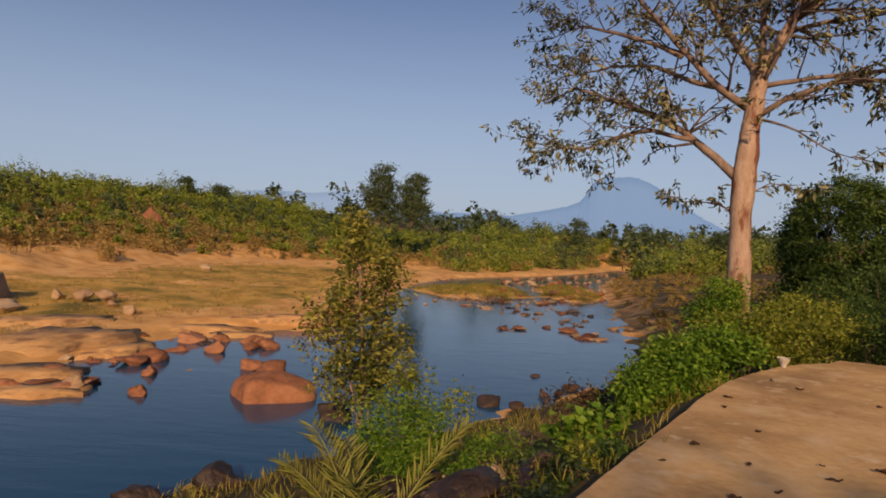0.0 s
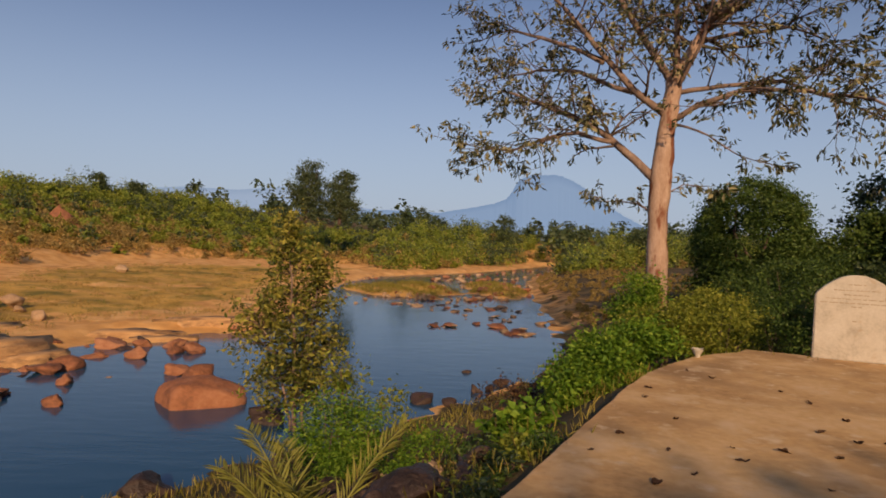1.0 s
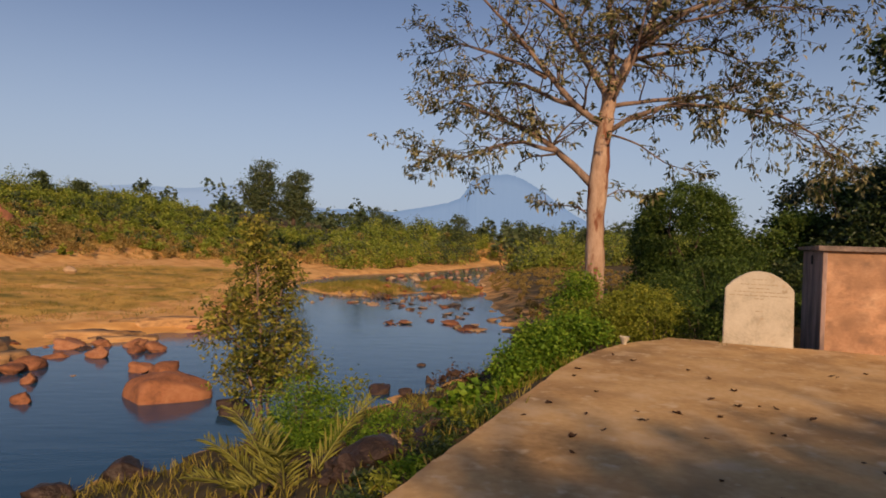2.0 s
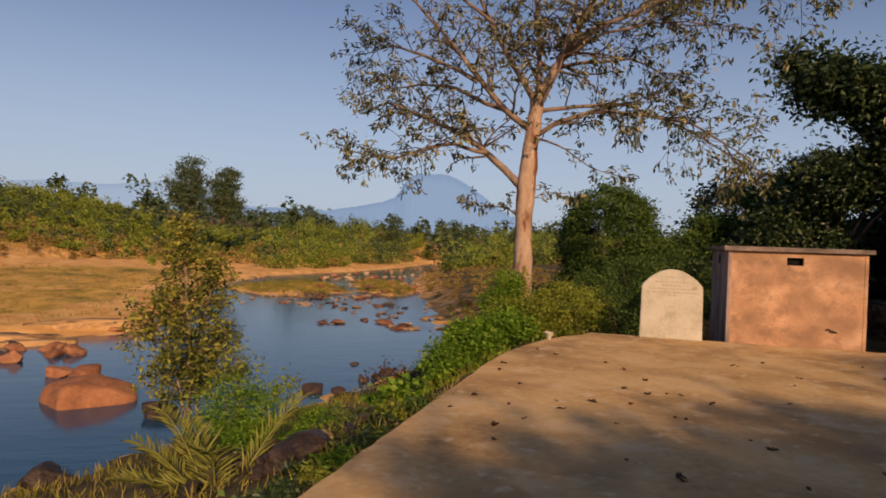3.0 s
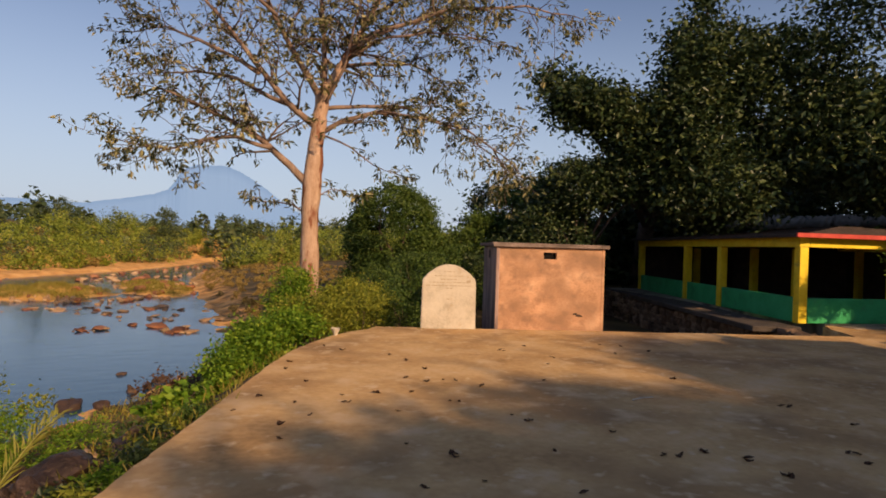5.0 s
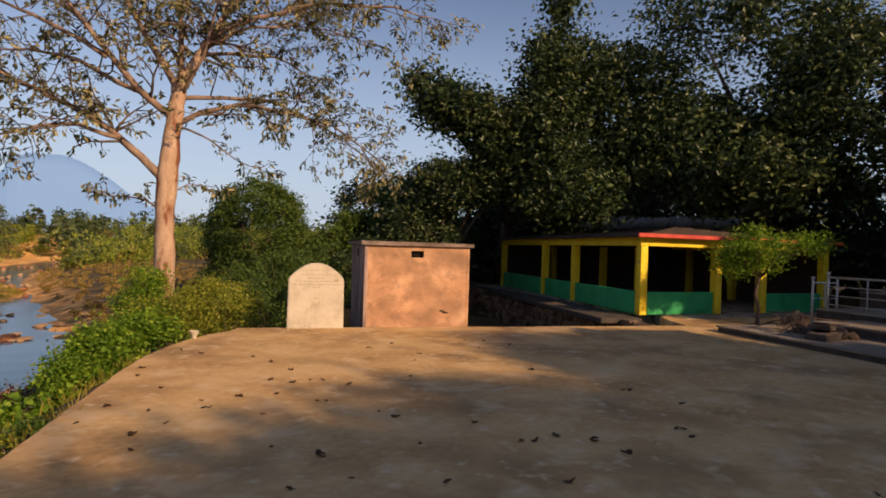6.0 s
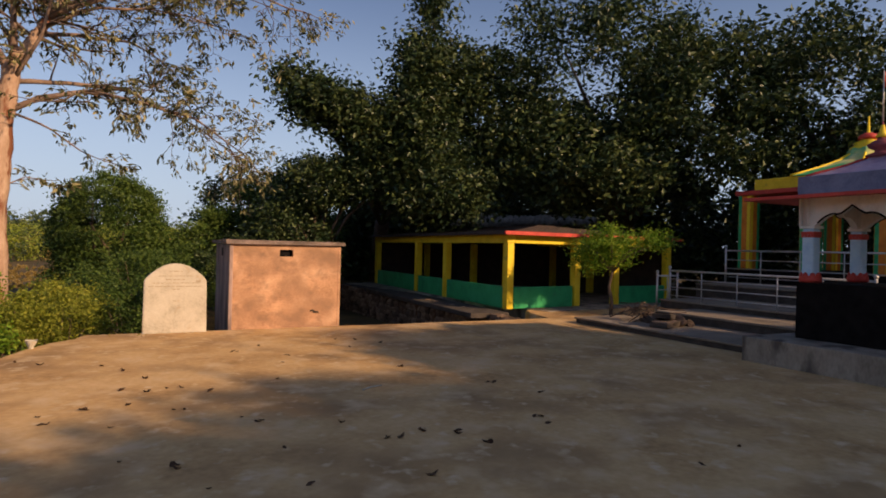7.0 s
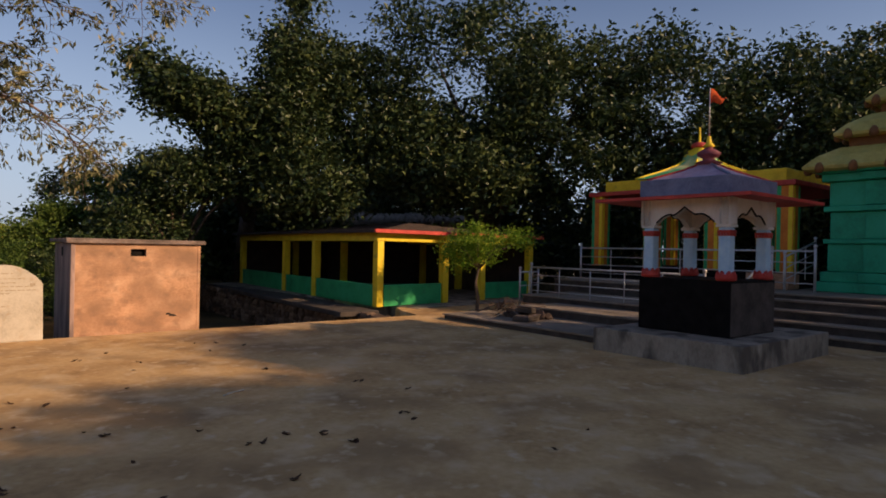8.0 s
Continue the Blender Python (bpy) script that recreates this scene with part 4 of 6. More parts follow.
# ---- temple hall behind the railings ----
def moved(m, profile):
    bm = lathe(profile, 16)
    bm.transform(m)
    return bm


def temple_hall():
    e = thing("temple_hall", yard_pose(22.4, 9.55, 0.9) @ Matrix.Diagonal((1, 1, 0.95, 1)), "open temple hall with striped columns and a yellow roof", "temple")
    HX, HY = 2.3, 3.1
    boxed("floor_plinth", (-HX - 0.4, HX + 0.4, -HY - 0.4, HY + 0.4, 0.004, 0.42), M_BLACK_TILE, e, 0.01, "dark tiled plinth")
    for x in (-HX, HX):
        for y in (-HY, -HY / 3, HY / 3, HY):
            c = boxed("column", (x - 0.22, x + 0.22, y - 0.22, y + 0.22, 0.422, 2.95), M_ORANGE, e, 0.015, "orange, yellow and green striped column")
            for k, mat in ((-1, M_YELLOW), (1, M_GREEN)):
                boxed("stripe", (x - 0.226, x + 0.226, y + k * 0.15 - 0.055, y + k * 0.15 + 0.055, 0.43, 2.94), mat, c, 0.003)
                boxed("stripe", (x + k * 0.15 - 0.055, x + k * 0.15 + 0.055, y - 0.227, y + 0.227, 0.432, 2.938), mat, c, 0.003)
    for k, (a, b, mat, g) in enumerate(((2.95, 3.1, M_RED, 0.3), (3.102, 3.5, M_YELLOW, -0.1))):
        boxed(("eave", "fascia")[k], (-HX - g, HX + g, -HY - g, HY + g, a, b), mat, e, 0.02, ("red eave slab", "yellow roof fascia")[k])
    lift = Matrix.Translation((0, 0.75, 0))
    bm = lathe([(2.5, 3.5), (2.2, 3.6), (1.5, 3.84), (0.9, 4.08), (0.6, 4.28), (0.5, 4.5)], 8, math.pi / 8)
    bm.transform(lift)
    part("roof", bm, M_DOME, e, "green and yellow eight-sided roof")
    for k in range(8):
        t = Tubes()
        w = math.pi / 8 + k * math.pi / 4
        t.add([(r * math.cos(w), 0.75 + r * math.sin(w), z) for r, z in ((2.5, 3.52), (2.2, 3.61), (1.5, 3.85), (0.9, 4.09), (0.6, 4.29))], [0.045, 0.045, 0.04, 0.04, 0.035], 6)
        t.out("roof_rib", M_YELLOW, e)
    f = part("finial", moved(lift, [(0.48, 4.38), (0.5, 4.52), (0.34, 4.6), (0.38, 4.68), (0.2, 4.76), (0.26, 4.84), (0.2, 4.92), (0.05, 5.0), (0.02, 5.55)]), M_YELLOW, e, "yellow stacked finial", True)
    part("finial_ring", moved(lift, [(0.27, 4.78), (0.28, 4.86), (0.22, 4.94), (0.08, 5.0)]), M_RED, f, "red finial ring", True)


temple_hall()


def temple_tower():
    e = thing("temple_tower", yard_pose(21.2, 3.45, 0.9), "green stepped temple tower with yellow tiered roofs", "temple")
    steps = ((0, 0.25, 2.0), (0.25, 0.5, 1.9), (0.5, 1.2, 1.78), (1.2, 1.32, 1.86), (1.32, 2.0, 1.74), (2.0, 2.14, 1.86), (2.14, 2.75, 1.76), (2.75, 2.95, 1.9), (2.95, 3.05, 2.0))
    for z0, z1, r in steps:
        z0, z1 = z0 * 1.0, z1 * 1.0
        bm = bmesh.new()
        box(bm, -r, r, -r, r, z0 + 0.004, z1, 0.03)
        box(bm, -r - 0.09, r + 0.09, -r * 0.55, r * 0.55, z0 + 0.008, z1 - 0.002, 0.03)
        box(bm, -r * 0.55, r * 0.55, -r - 0.09, r + 0.09, z0 + 0.008, z1 - 0.002, 0.03)
        part("wall_course", bm, M_TEAL, e)
    z, r = 3.05, 2.2
    for k in range(4):
        edge, inner = r * 1.42, max(0.3, (r - 0.52) * 1.42)
        bm = lathe([(edge - 0.1, z - 0.04), (edge + 0.03, z), (edge + 0.05, z + 0.07), (edge - 0.05, z + 0.15), (edge - 0.3, z + 0.34), (inner + 0.02, z + 0.52), (inner - 0.12, z + 0.58)], 4, math.pi / 4)
        tier = part("roof_tier", bm, M_TIER, e, "faded yellow curved roof tier")
        part("tier_neck", lathe([(inner - 0.34, z + 0.56), (inner - 0.34, z + 0.87)], 4, math.pi / 4), M_BROWN, tier, "brown painted recess")
        for side in range(4):
            for j in range(6):
                s = (-0.83 + 0.333 * j) * r
                bm = lathe([(0.07, -0.13), (0.11, -0.05), (0.09, 0.06), (0.04, 0.13)], 8)
                p = Vector((s, -r * 1.02, z + 0.03)) if side == 0 else Vector((s, r * 1.02, z + 0.03)) if side == 1 else Vector((-r * 1.02, s, z + 0.03)) if side == 2 else Vector((r * 1.02, s, z + 0.03))
                bmesh.ops.translate(bm, verts=bm.verts, vec=p)
                part("scallop", bm, M_BROWN, tier, "brown hanging scallop", True)
        z += 0.86
        r -= 0.52
    part("crown_pot", lathe([(0.3, z - 0.02), (0.5, z + 0.15), (0.52, z + 0.28), (0.25, z + 0.4), (0.2, z + 0.6), (0.04, z + 0.95)], 16), M_YELLOW, e, "yellow crown", True)


temple_tower()


# ---- the tall tree by the slab ----
def tall_tree():
    rng = np.random.default_rng(11)
    rnd = random.Random(11)
    origin = Vector((6.66, 14.43, -0.7))
    e = thing("tall_tree", Matrix.Translation(origin), "tall pale-barked tree with sparse olive leaves on the riverbank", "tree")
    right, away = Vector((0.957, -0.29, 0)), Vector((0.29, 0.957, 0))

    def at(r, z, k=0.0):
        return right * r + away * k + Vector((0, 0, z + 0.7))

    t = Tubes()
    line = [(0.02, -0.8), (0.0, 0.2), (-0.02, 1.3), (-0.03, 2.4), (0.0, 3.3), (0.06, 4.2), (0.14, 4.9), (0.2, 5.5), (0.3, 5.9)]
    rad = [0.34, 0.27, 0.24, 0.225, 0.25, 0.205, 0.19, 0.18, 0.11]
    pts, rr = [], []
    for i in range(len(line) - 1):
        for k in range(4):
            s = k / 4
            pts.append(at(line[i][0] + (line[i + 1][0] - line[i][0]) * s + rnd.uniform(-0.012, 0.012), line[i][1] + (line[i + 1][1] - line[i][1]) * s))
            rr.append((rad[i] + (rad[i + 1] - rad[i]) * s) * rnd.uniform(0.96, 1.05))
    pts.append(at(*line[-1]))
    rr.append(rad[-1])
    t.add(pts, rr, 14)
    t.out("trunk", M_BARK, e, "pale pinkish bark with reddish scars")
    limbs = [
        (0.115, 0.1, [(-0.1, 3.2), (-0.6, 3.75), (-1.2, 4.25), (-2.0, 4.7), (-2.9, 5.2), (-3.8, 5.5)]),
        (0.06, -0.25, [(-1.1, 4.15), (-1.9, 4.3), (-2.7, 4.1), (-3.4, 3.9), (-4.1, 3.9)]),
        (0.1, -0.3, [(0.1, 4.7), (-0.7, 5.3), (-1.5, 6.1), (-2.3, 7.1), (-3.2, 8.0)]),
        (0.065, 0.35, [(-0.7, 5.3), (-2.0, 5.9), (-3.1, 6.2), (-4.1, 6.1)]),
        (0.1, 0.15, [(0.2, 5.4), (-0.4, 6.4), (-1.0, 7.5), (-1.6, 8.8), (-2.0, 10.0)]),
        (0.08, -0.2, [(0.25, 5.8), (0.2, 7.0), (0.05, 8.4), (-0.1, 9.8), (-0.1, 10.8)]),
        (0.155, 0.12, [(0.17, 5.2), (0.32, 5.8), (0.62, 6.35), (1.0, 7.0), (1.5, 8.0), (2.0, 9.2), (2.5, 10.4)]),
        (0.075, -0.25, [(0.2, 4.6), (0.7, 4.95), (1.6, 5.12), (2.8, 5.1), (3.9, 4.75), (4.9, 4.1)]),
        (0.06, 0.3, [(0.25, 5.2), (1.3, 5.5), (2.6, 5.55), (3.8, 5.3), (4.9, 4.8), (5.9, 4.3)]),
        (0.07, -0.3, [(0.9, 6.8), (2.0, 7.5), (3.5, 7.9), (5.3, 8.0), (6.3, 7.8)]),
        (0.06, 0.5, [(1.3, 7.7), (2.4, 8.8), (4.0, 9.6), (5.6, 9.8)]),
        (0.06, 0.4, [(-1.4, 6.0), (-3.0, 7.0), (-3.9, 7.3), (-4.7, 7.2)]),
        (0.05, -0.5, [(-1.0, 7.5), (-2.6, 8.6), (-3.8, 8.9), (-4.7, 8.8)]),
        (0.05, 0.8, [(0.1, 4.9), (0.3, 5.8), (0.0, 6.6), (-0.6, 7.3)]),
        (0.05, -0.9, [(0.2, 5.2), (0.7, 6.2), (0.9, 7.2), (1.2, 8.2)]),
        (0.06, 0.2, [(0.6, 6.3), (1.5, 6.65), (2.6, 6.7), (3.6, 6.35)]),
        (0.05, -0.4, [(0.8, 6.6), (1.8, 7.1), (2.8, 7.3), (4.0, 7.05)]),
        (0.05, 0.6, [(1.0, 7.0), (2.0, 7.9), (3.2, 8.4), (4.4, 8.3)]),
        (0.045, -0.7, [(1.2, 7.4), (1.7, 8.4), (2.5, 9.2), (3.4, 9.7)]),
        (0.03, 0.2, [(-0.08, 2.45), (-0.5, 2.65), (-0.9, 2.7), (-1.3, 2.75)]),
        (0.02, -0.2, [(0.08, 2.9), (0.5, 3.1), (1.0, 3.0)]),
        (0.03, 0.1, [(0.3, 4.5), (1.0, 4.25), (1.6, 3.9), (2.2, 3.65)]),
    ]
    twigs = Tubes()
    leaf_pos, leaf_axis = [], []

    def cluster(p, d, count):
        for _ in range(count):
            a = Vector((rnd.gauss(0, 0.6), rnd.gauss(0, 0.6), rnd.gauss(-0.55, 0.45))) + d * 0.5
            leaf_pos.append(p + Vector((rnd.gauss(0, 0.06), rnd.gauss(0, 0.06), rnd.gauss(0, 0.05))) - d * rnd.uniform(0, 0.14))
            leaf_axis.append(a)

    def shoot(p, d, length, radius, depth):
        pts = [p]
        d = d.normalized()
        k = 4
        for i in range(k):
            d = (d + Vector((rnd.gauss(0, 0.17), rnd.gauss(0, 0.17), rnd.gauss(0.02, 0.14)))).normalized()
            pts.append(pts[-1] + d * length / k)
        twigs.add(pts, [radius * (1 - 0.62 * i / k) for i in range(k + 1)], 5 if depth else 4)
        if depth == 0:
            cluster(pts[-1], d, rnd.randint(6, 9))
            if rnd.random() < 0.75:
                cluster(pts[2], d, rnd.randint(3, 5))
            return
        for i in range(1, k + 1):
            if rnd.random() < (1.0 if i > 1 else 0.6):
                w = Vector((rnd.gauss(0, 1), rnd.gauss(0, 1), rnd.gauss(0, 0.5))).normalized()
                shoot(pts[i], d * 0.6 + w * 0.75, length * rnd.uniform(0.4, 0.62), radius * 0.55, depth - 1)
        shoot(pts[-1], d, length * 0.5, radius * 0.5, 0)

    for radius, slope, rows in limbs:
        r0 = rows[0][0]
        pts, rr = [], []
        wob = rnd.uniform(0, 6)
        n = len(rows) - 1
        for i in range(n):
            for k in range(3):
                s = k / 3
                r = rows[i][0] + (rows[i + 1][0] - rows[i][0]) * s
                z = rows[i][1] + (rows[i + 1][1] - rows[i][1]) * s
                pts.append(at(r, z, slope * abs(r - r0) + slope * 0.25 * (z - rows[0][1]) + 0.1 * math.sin(wob + r * 1.7) * min(1, abs(r - r0))) + Vector((0, 0, 0.04 * math.sin(wob + 3 * r))))
                rr.append(radius * (1 - 0.78 * (i + s) / n))
        r, z = rows[-1]
        pts.append(at(r, z, slope * abs(r - r0) + slope * 0.25 * (z - rows[0][1])))
        rr.append(radius * 0.2)
        t = Tubes()
        t.add(pts, rr, 8)
        t.out("limb", M_LIMB if radius < 0.14 else M_BARK, e)
        small = radius < 0.035
        for i in range(2 if not small else 1, len(pts)):
            d = (pts[i] - pts[i - 1]).normalized()
            for _ in range(2 if i > len(pts) * 0.3 and not small else 1):
                w = Vector((rnd.gauss(0, 0.8), rnd.gauss(0, 0.8), rnd.gauss(-0.05, 0.55))).normalized()
                if i < len(pts) * 0.3 and rnd.random() < 0.5:
                    continue
                shoot(pts[i], d * 0.5 + w * 0.8, rnd.uniform(0.7, 1.4) * (0.4 if small else 1.0), max(0.012, rr[i] * 0.45), 0 if small else 1)
        shoot(pts[-1], d, 0.8 if not small else 0.4, 0.014, 1)
    tagged(twigs.out("twig_spray", M_TWIG, e, "thin brown twigs"), kind="stuff")
    leaves_part("crown", np.array([tuple(p) for p in leaf_pos]), 0.17, 0.058, L_OLIVE, e, rng, "sparse drooping olive and yellowing leaves",
                axis=np.array([tuple(a) for a in leaf_axis]), up=0.8)


tall_tree()


# ---- full-crowned trees ----
def crown_points(rng, blobs, per, spread_r, fill=0.55, low_cut=None):
    """Leaf places in clumps that sit mostly on the shells of some ellipsoids."""
    out = []
    for cx, cy, cz, rx, ry, rz, clumps in blobs:
        d = rng.normal(size=(clumps, 3))
        d /= np.linalg.norm(d, axis=1, keepdims=True)
        s = rng.uniform(fill ** 3, 1.05, size=(clumps, 1)) ** (1 / 3)
        centre = np.array([cx, cy, cz]) + d * s * np.array([rx, ry, rz])
        pts = centre[:, None, :] + rng.normal(size=(clumps, per, 3)) * spread_r * rng.uniform(0.5, 1.4, size=(clumps, 1, 1)) * np.array([1.0, 1.0, 0.7])
        out.append(pts.reshape(-1, 3))
    pts = np.concatenate(out)
    if low_cut is not None:
        pts = pts[pts[:, 2] > low_cut]
    return pts


def full_tree(name, base, blobs, label, mat, per=40, spread_r=0.38, leaf=0.24, trunk_r=0.3, seed=1, fill=0.55, bark=None, group="", low_cut=None, limbs=3):
    rng = np.random.default_rng(seed)
    rnd = random.Random(seed)
    b = Vector(base)
    e = thing(name, Matrix.Translation(b), label, "tree", group)
    local = [(cx - b.x, cy - b.y, cz - b.z, rx, ry, rz, c) for cx, cy, cz, rx, ry, rz, c in blobs]
    t = Tubes()
    mid = Vector((sum(l[0] for l in local) / len(local), sum(l[1] for l in local) / len(local), sum(l[2] for l in local) / len(local)))
    fork = Vector((mid.x * 0.25, mid.y * 0.25, mid.z * 0.45))
    t.add([(0, 0, -0.4), (0.02, 0.02, fork.z * 0.4), fork], [trunk_r * 1.3, trunk_r, trunk_r * 0.8], 10)
    t.out("trunk", bark or M_BARK_DARK, e)
    if limbs:
        for l in local:
            c = Vector(l[:3])
            for k in range(limbs):
                tip = c + Vector((rnd.uniform(-0.6, 0.6) * l[3], rnd.uniform(-0.6, 0.6) * l[4], rnd.uniform(-0.2, 0.7) * l[5]))
                mp = fork.lerp(tip, 0.5) + Vector((rnd.uniform(-0.4, 0.4), rnd.uniform(-0.4, 0.4), 0.2))
                t = Tubes()
                t.add([fork, fork.lerp(mp, 0.5), mp, tip], [trunk_r * 0.5, trunk_r * 0.38, trunk_r * 0.25, 0.03], 6)
                t.out("limb", bark or M_BARK_DARK, e)
    pts = crown_points(rng, local, per, spread_r, fill, low_cut)
    leaves_part("crown", pts, leaf, leaf * 0.5, mat, e, rng, "", up=0.9, droop=0.25)
    return e


full_tree("shade_tree", (25.8, 20.6, -0.6), [(17.8, 16.0, 7.2, 1.35, 1.2, 0.8, 80), (16.8, 16.9, 8.0, 0.45, 0.5, 0.4, 12), (18.9, 15.4, 6.6, 0.8, 0.8, 0.6, 34), (20.8, 13.7, 8.8, 1.05, 1.0, 1.4, 90), (20.0, 14.6, 6.9, 0.7, 0.7, 0.6, 30), (22.4, 13.0, 8.4, 1.1, 1.1, 1.7, 64), (19.7, 15.1, 5.6, 1.1, 1.0, 0.7, 50),
                                               (20.9, 13.4, 11.2, 0.35, 0.4, 1.2, 22), (20.6, 13.9, 6.6, 1.3, 1.2, 1.5, 120), (21.3, 13.3, 4.2, 2.2, 2.0, 1.6, 150), (24.2, 12.0, 7.2, 2.2, 2.2, 2.9, 100)],
          "large dark-leaved shade tree over the pavilion", L_DARK, seed=21, trunk_r=0.45, group="shade trees behind the pavilion", per=64, leaf=0.23, spread_r=0.42, limbs=1)
full_tree("round_tree", (18.6, 17.4, -1.15), [(18.6, 16.9, 4.3, 1.7, 1.5, 1.0, 150), (19.9, 16.0, 4.6, 1.6, 1.5, 1.0, 130), (17.6, 17.8, 2.3, 1.5, 1.3, 1.5, 140)],
          "dark round-crowned tree behind the hut", L_DARK, seed=34, trunk_r=0.2, per=50, spread_r=0.26, leaf=0.17, fill=0.7, group="round trees past the yard")
full_tree("feathery_tree", (17.4, 21.6, -0.9), [(16.5, 21.1, 2.8, 0.8, 0.8, 0.35, 36), (18.3, 21.1, 3.9, 1.2, 1.0, 0.25, 46), (17.7, 21.3, 2.6, 1.5, 1.2, 0.6, 80), (15.5, 20.8, 1.9, 0.8, 0.8, 0.5, 40), (16.3, 21.2, 1.0, 1.5, 1.2, 1.0, 110)],
          "thin feathery tree past the hut", L_ROUND, seed=35, trunk_r=0.12, per=44, spread_r=0.22, leaf=0.15, group="round trees past the yard")
full_tree("shade_tree", (32.5, 9.5, -0.2), [(27.5, 9.0, 9.6, 4.6, 4.6, 4.6, 185), (26.5, 11.0, 5.8, 4.2, 4.2, 2.2, 200), (28.5, 5.0, 7.6, 3.6, 3.6, 3.6, 190), (25.2, 8.2, 4.8, 2.6, 2.6, 1.2, 120)],
          "huge dark-leaved shade tree behind the pavilion", L_DARK, seed=22, trunk_r=0.6, group="shade trees behind the pavilion", per=80, leaf=0.26, spread_r=0.48)
full_tree("shade_tree", (34, 0, 0), [(31.0, 1.0, 8.2, 3.8, 4.2, 3.6, 220), (32.5, -5.0, 7.8, 3.4, 3.8, 3.4, 200), (31.5, -2.0, 4.6, 3.0, 5.0, 2.2, 200)],
          "dark shade tree behind the temple hall", L_DARK, seed=23, trunk_r=0.5, group="shade trees behind the pavilion", per=64, leaf=0.28, spread_r=0.5)
full_tree("shade_tree", (38, -10, 0), [(36.0, -9.0, 8.8, 4.0, 4.5, 3.6, 230), (36.5, -15.0, 8.4, 4.0, 4.5, 3.2, 200), (35, -12, 4.0, 3, 5, 2.4, 220)],
          "dark feathery tree behind the temple tower", L_DARK, seed=24, trunk_r=0.5, group="shade trees behind the pavilion", per=60, leaf=0.3, spread_r=0.5)
full_tree("round_tree", (12.9, 22.3, -0.9), [(12.8, 22.3, 2.05, 1.85, 1.85, 2.2, 480), (14.0, 21.7, 0.7, 1.3, 1.3, 1.5, 130), (11.9, 22.8, 0.4, 0.9, 0.9, 1.2, 70)],
          "dense round green mango tree by the river", L_ROUND, seed=31, trunk_r=0.2, per=90, spread_r=0.19, leaf=0.115, fill=0.85, group="round trees past the yard")
full_tree("round_tree", (19.8, 21.8, -0.9), [(18.2, 22.6, 0.4, 1.5, 1.5, 1.2, 110), (20.4, 21.6, 2.6, 1.7, 1.7, 2.2, 170), (20.4, 20.6, 1.6, 2.0, 2.0, 2.2, 140)],
          "dense dark green tree behind the hut", L_ROUND, seed=32, trunk_r=0.2, per=46, spread_r=0.3, leaf=0.18, fill=0.7, group="round trees past the yard")
full_tree("round_tree", (21.5, 25.0, -0.9), [(21.5, 25, 3.0, 3.0, 3.0, 2.6, 200), (24.5, 24, 3.5, 3.0, 3.0, 3.0, 200)],
          "dense dark tree behind the pavilion end", L_DARK, seed=33, trunk_r=0.25, per=46, spread_r=0.36, leaf=0.22, fill=0.7, group="round trees past the yard")
for k, (x, y, z0, h, r) in enumerate(((-13.9, 72.2, 3.4, 7.2, 2.3), (-10.1, 72.9, 3.4, 6.0, 2.0))):
    full_tree("far_tree", (x, y, z0), [(x - 0.5, y, z0 + h * 0.5, r * 0.8, r, h * 0.32, 90), (x + 0.5, y, z0 + h * 0.76, r * 0.62, r * 0.7, h * 0.24, 60), (x + 0.2 * r, y, z0 + h * 0.3, r, r, h * 0.26, 90)],
              "lone leafy tree above the far scrub", L_FARTREE, seed=40 + k, trunk_r=0.2, per=34, spread_r=0.3, leaf=0.26, fill=0.2, group="lone trees on the far bank")
for k, (x, y, top) in enumerate(((-50.9, 95.5, 10.2), (-46.3, 97.8, 9.2), (-1.6, 118.6, 7.7), (-4.5, 118.5, 6.9), (13.1, 108.0, 6.4), (25.5, 112, 5.6), (31, 92, 4.6), (29, 84, 4.2))):
    z0 = ground_z(x, y)
    h = top - z0
    full_tree("far_tree", (x, y, z0), [(x, y, z0 + h * 0.72, h * 0.26, h * 0.3, h * 0.28, 40), (x + h * 0.15, y, z0 + h * 0.35, h * 0.3, h * 0.3, h * 0.32, 55)],
              "small lone tree on the far rise", L_FARTREE, seed=60 + k, trunk_r=0.12, per=30, spread_r=0.28, leaf=0.32, fill=0.3, group="lone trees on the far bank", limbs=0)
for k, (x, y, h, r) in enumerate(((27.0, 22.5, 5.5, 3.2), (33.0, 18.0, 6.5, 3.6), (36.0, 11.5, 6.5, 3.6), (36.5, 5.0, 6.0, 3.4), (36.0, -3.0, 5.5, 3.4), (30.5, 24.0, 5.5, 3.2), (34, -8.5, 4.6, 2.8))):
    full_tree("thicket_tree", (x, y, -0.6), [(x, y, h * 0.3, r, r, h * 0.36, 170), (x + 0.4 * r, y - 0.6 * r, h * 0.68, r * 0.8, r * 0.8, h * 0.34, 120)],
              "dense dark thicket tree behind the pavilion", L_DARK, seed=70 + k, trunk_r=0.2, per=44, spread_r=0.5, leaf=0.4, fill=0.5, group="thicket behind the buildings", limbs=0)

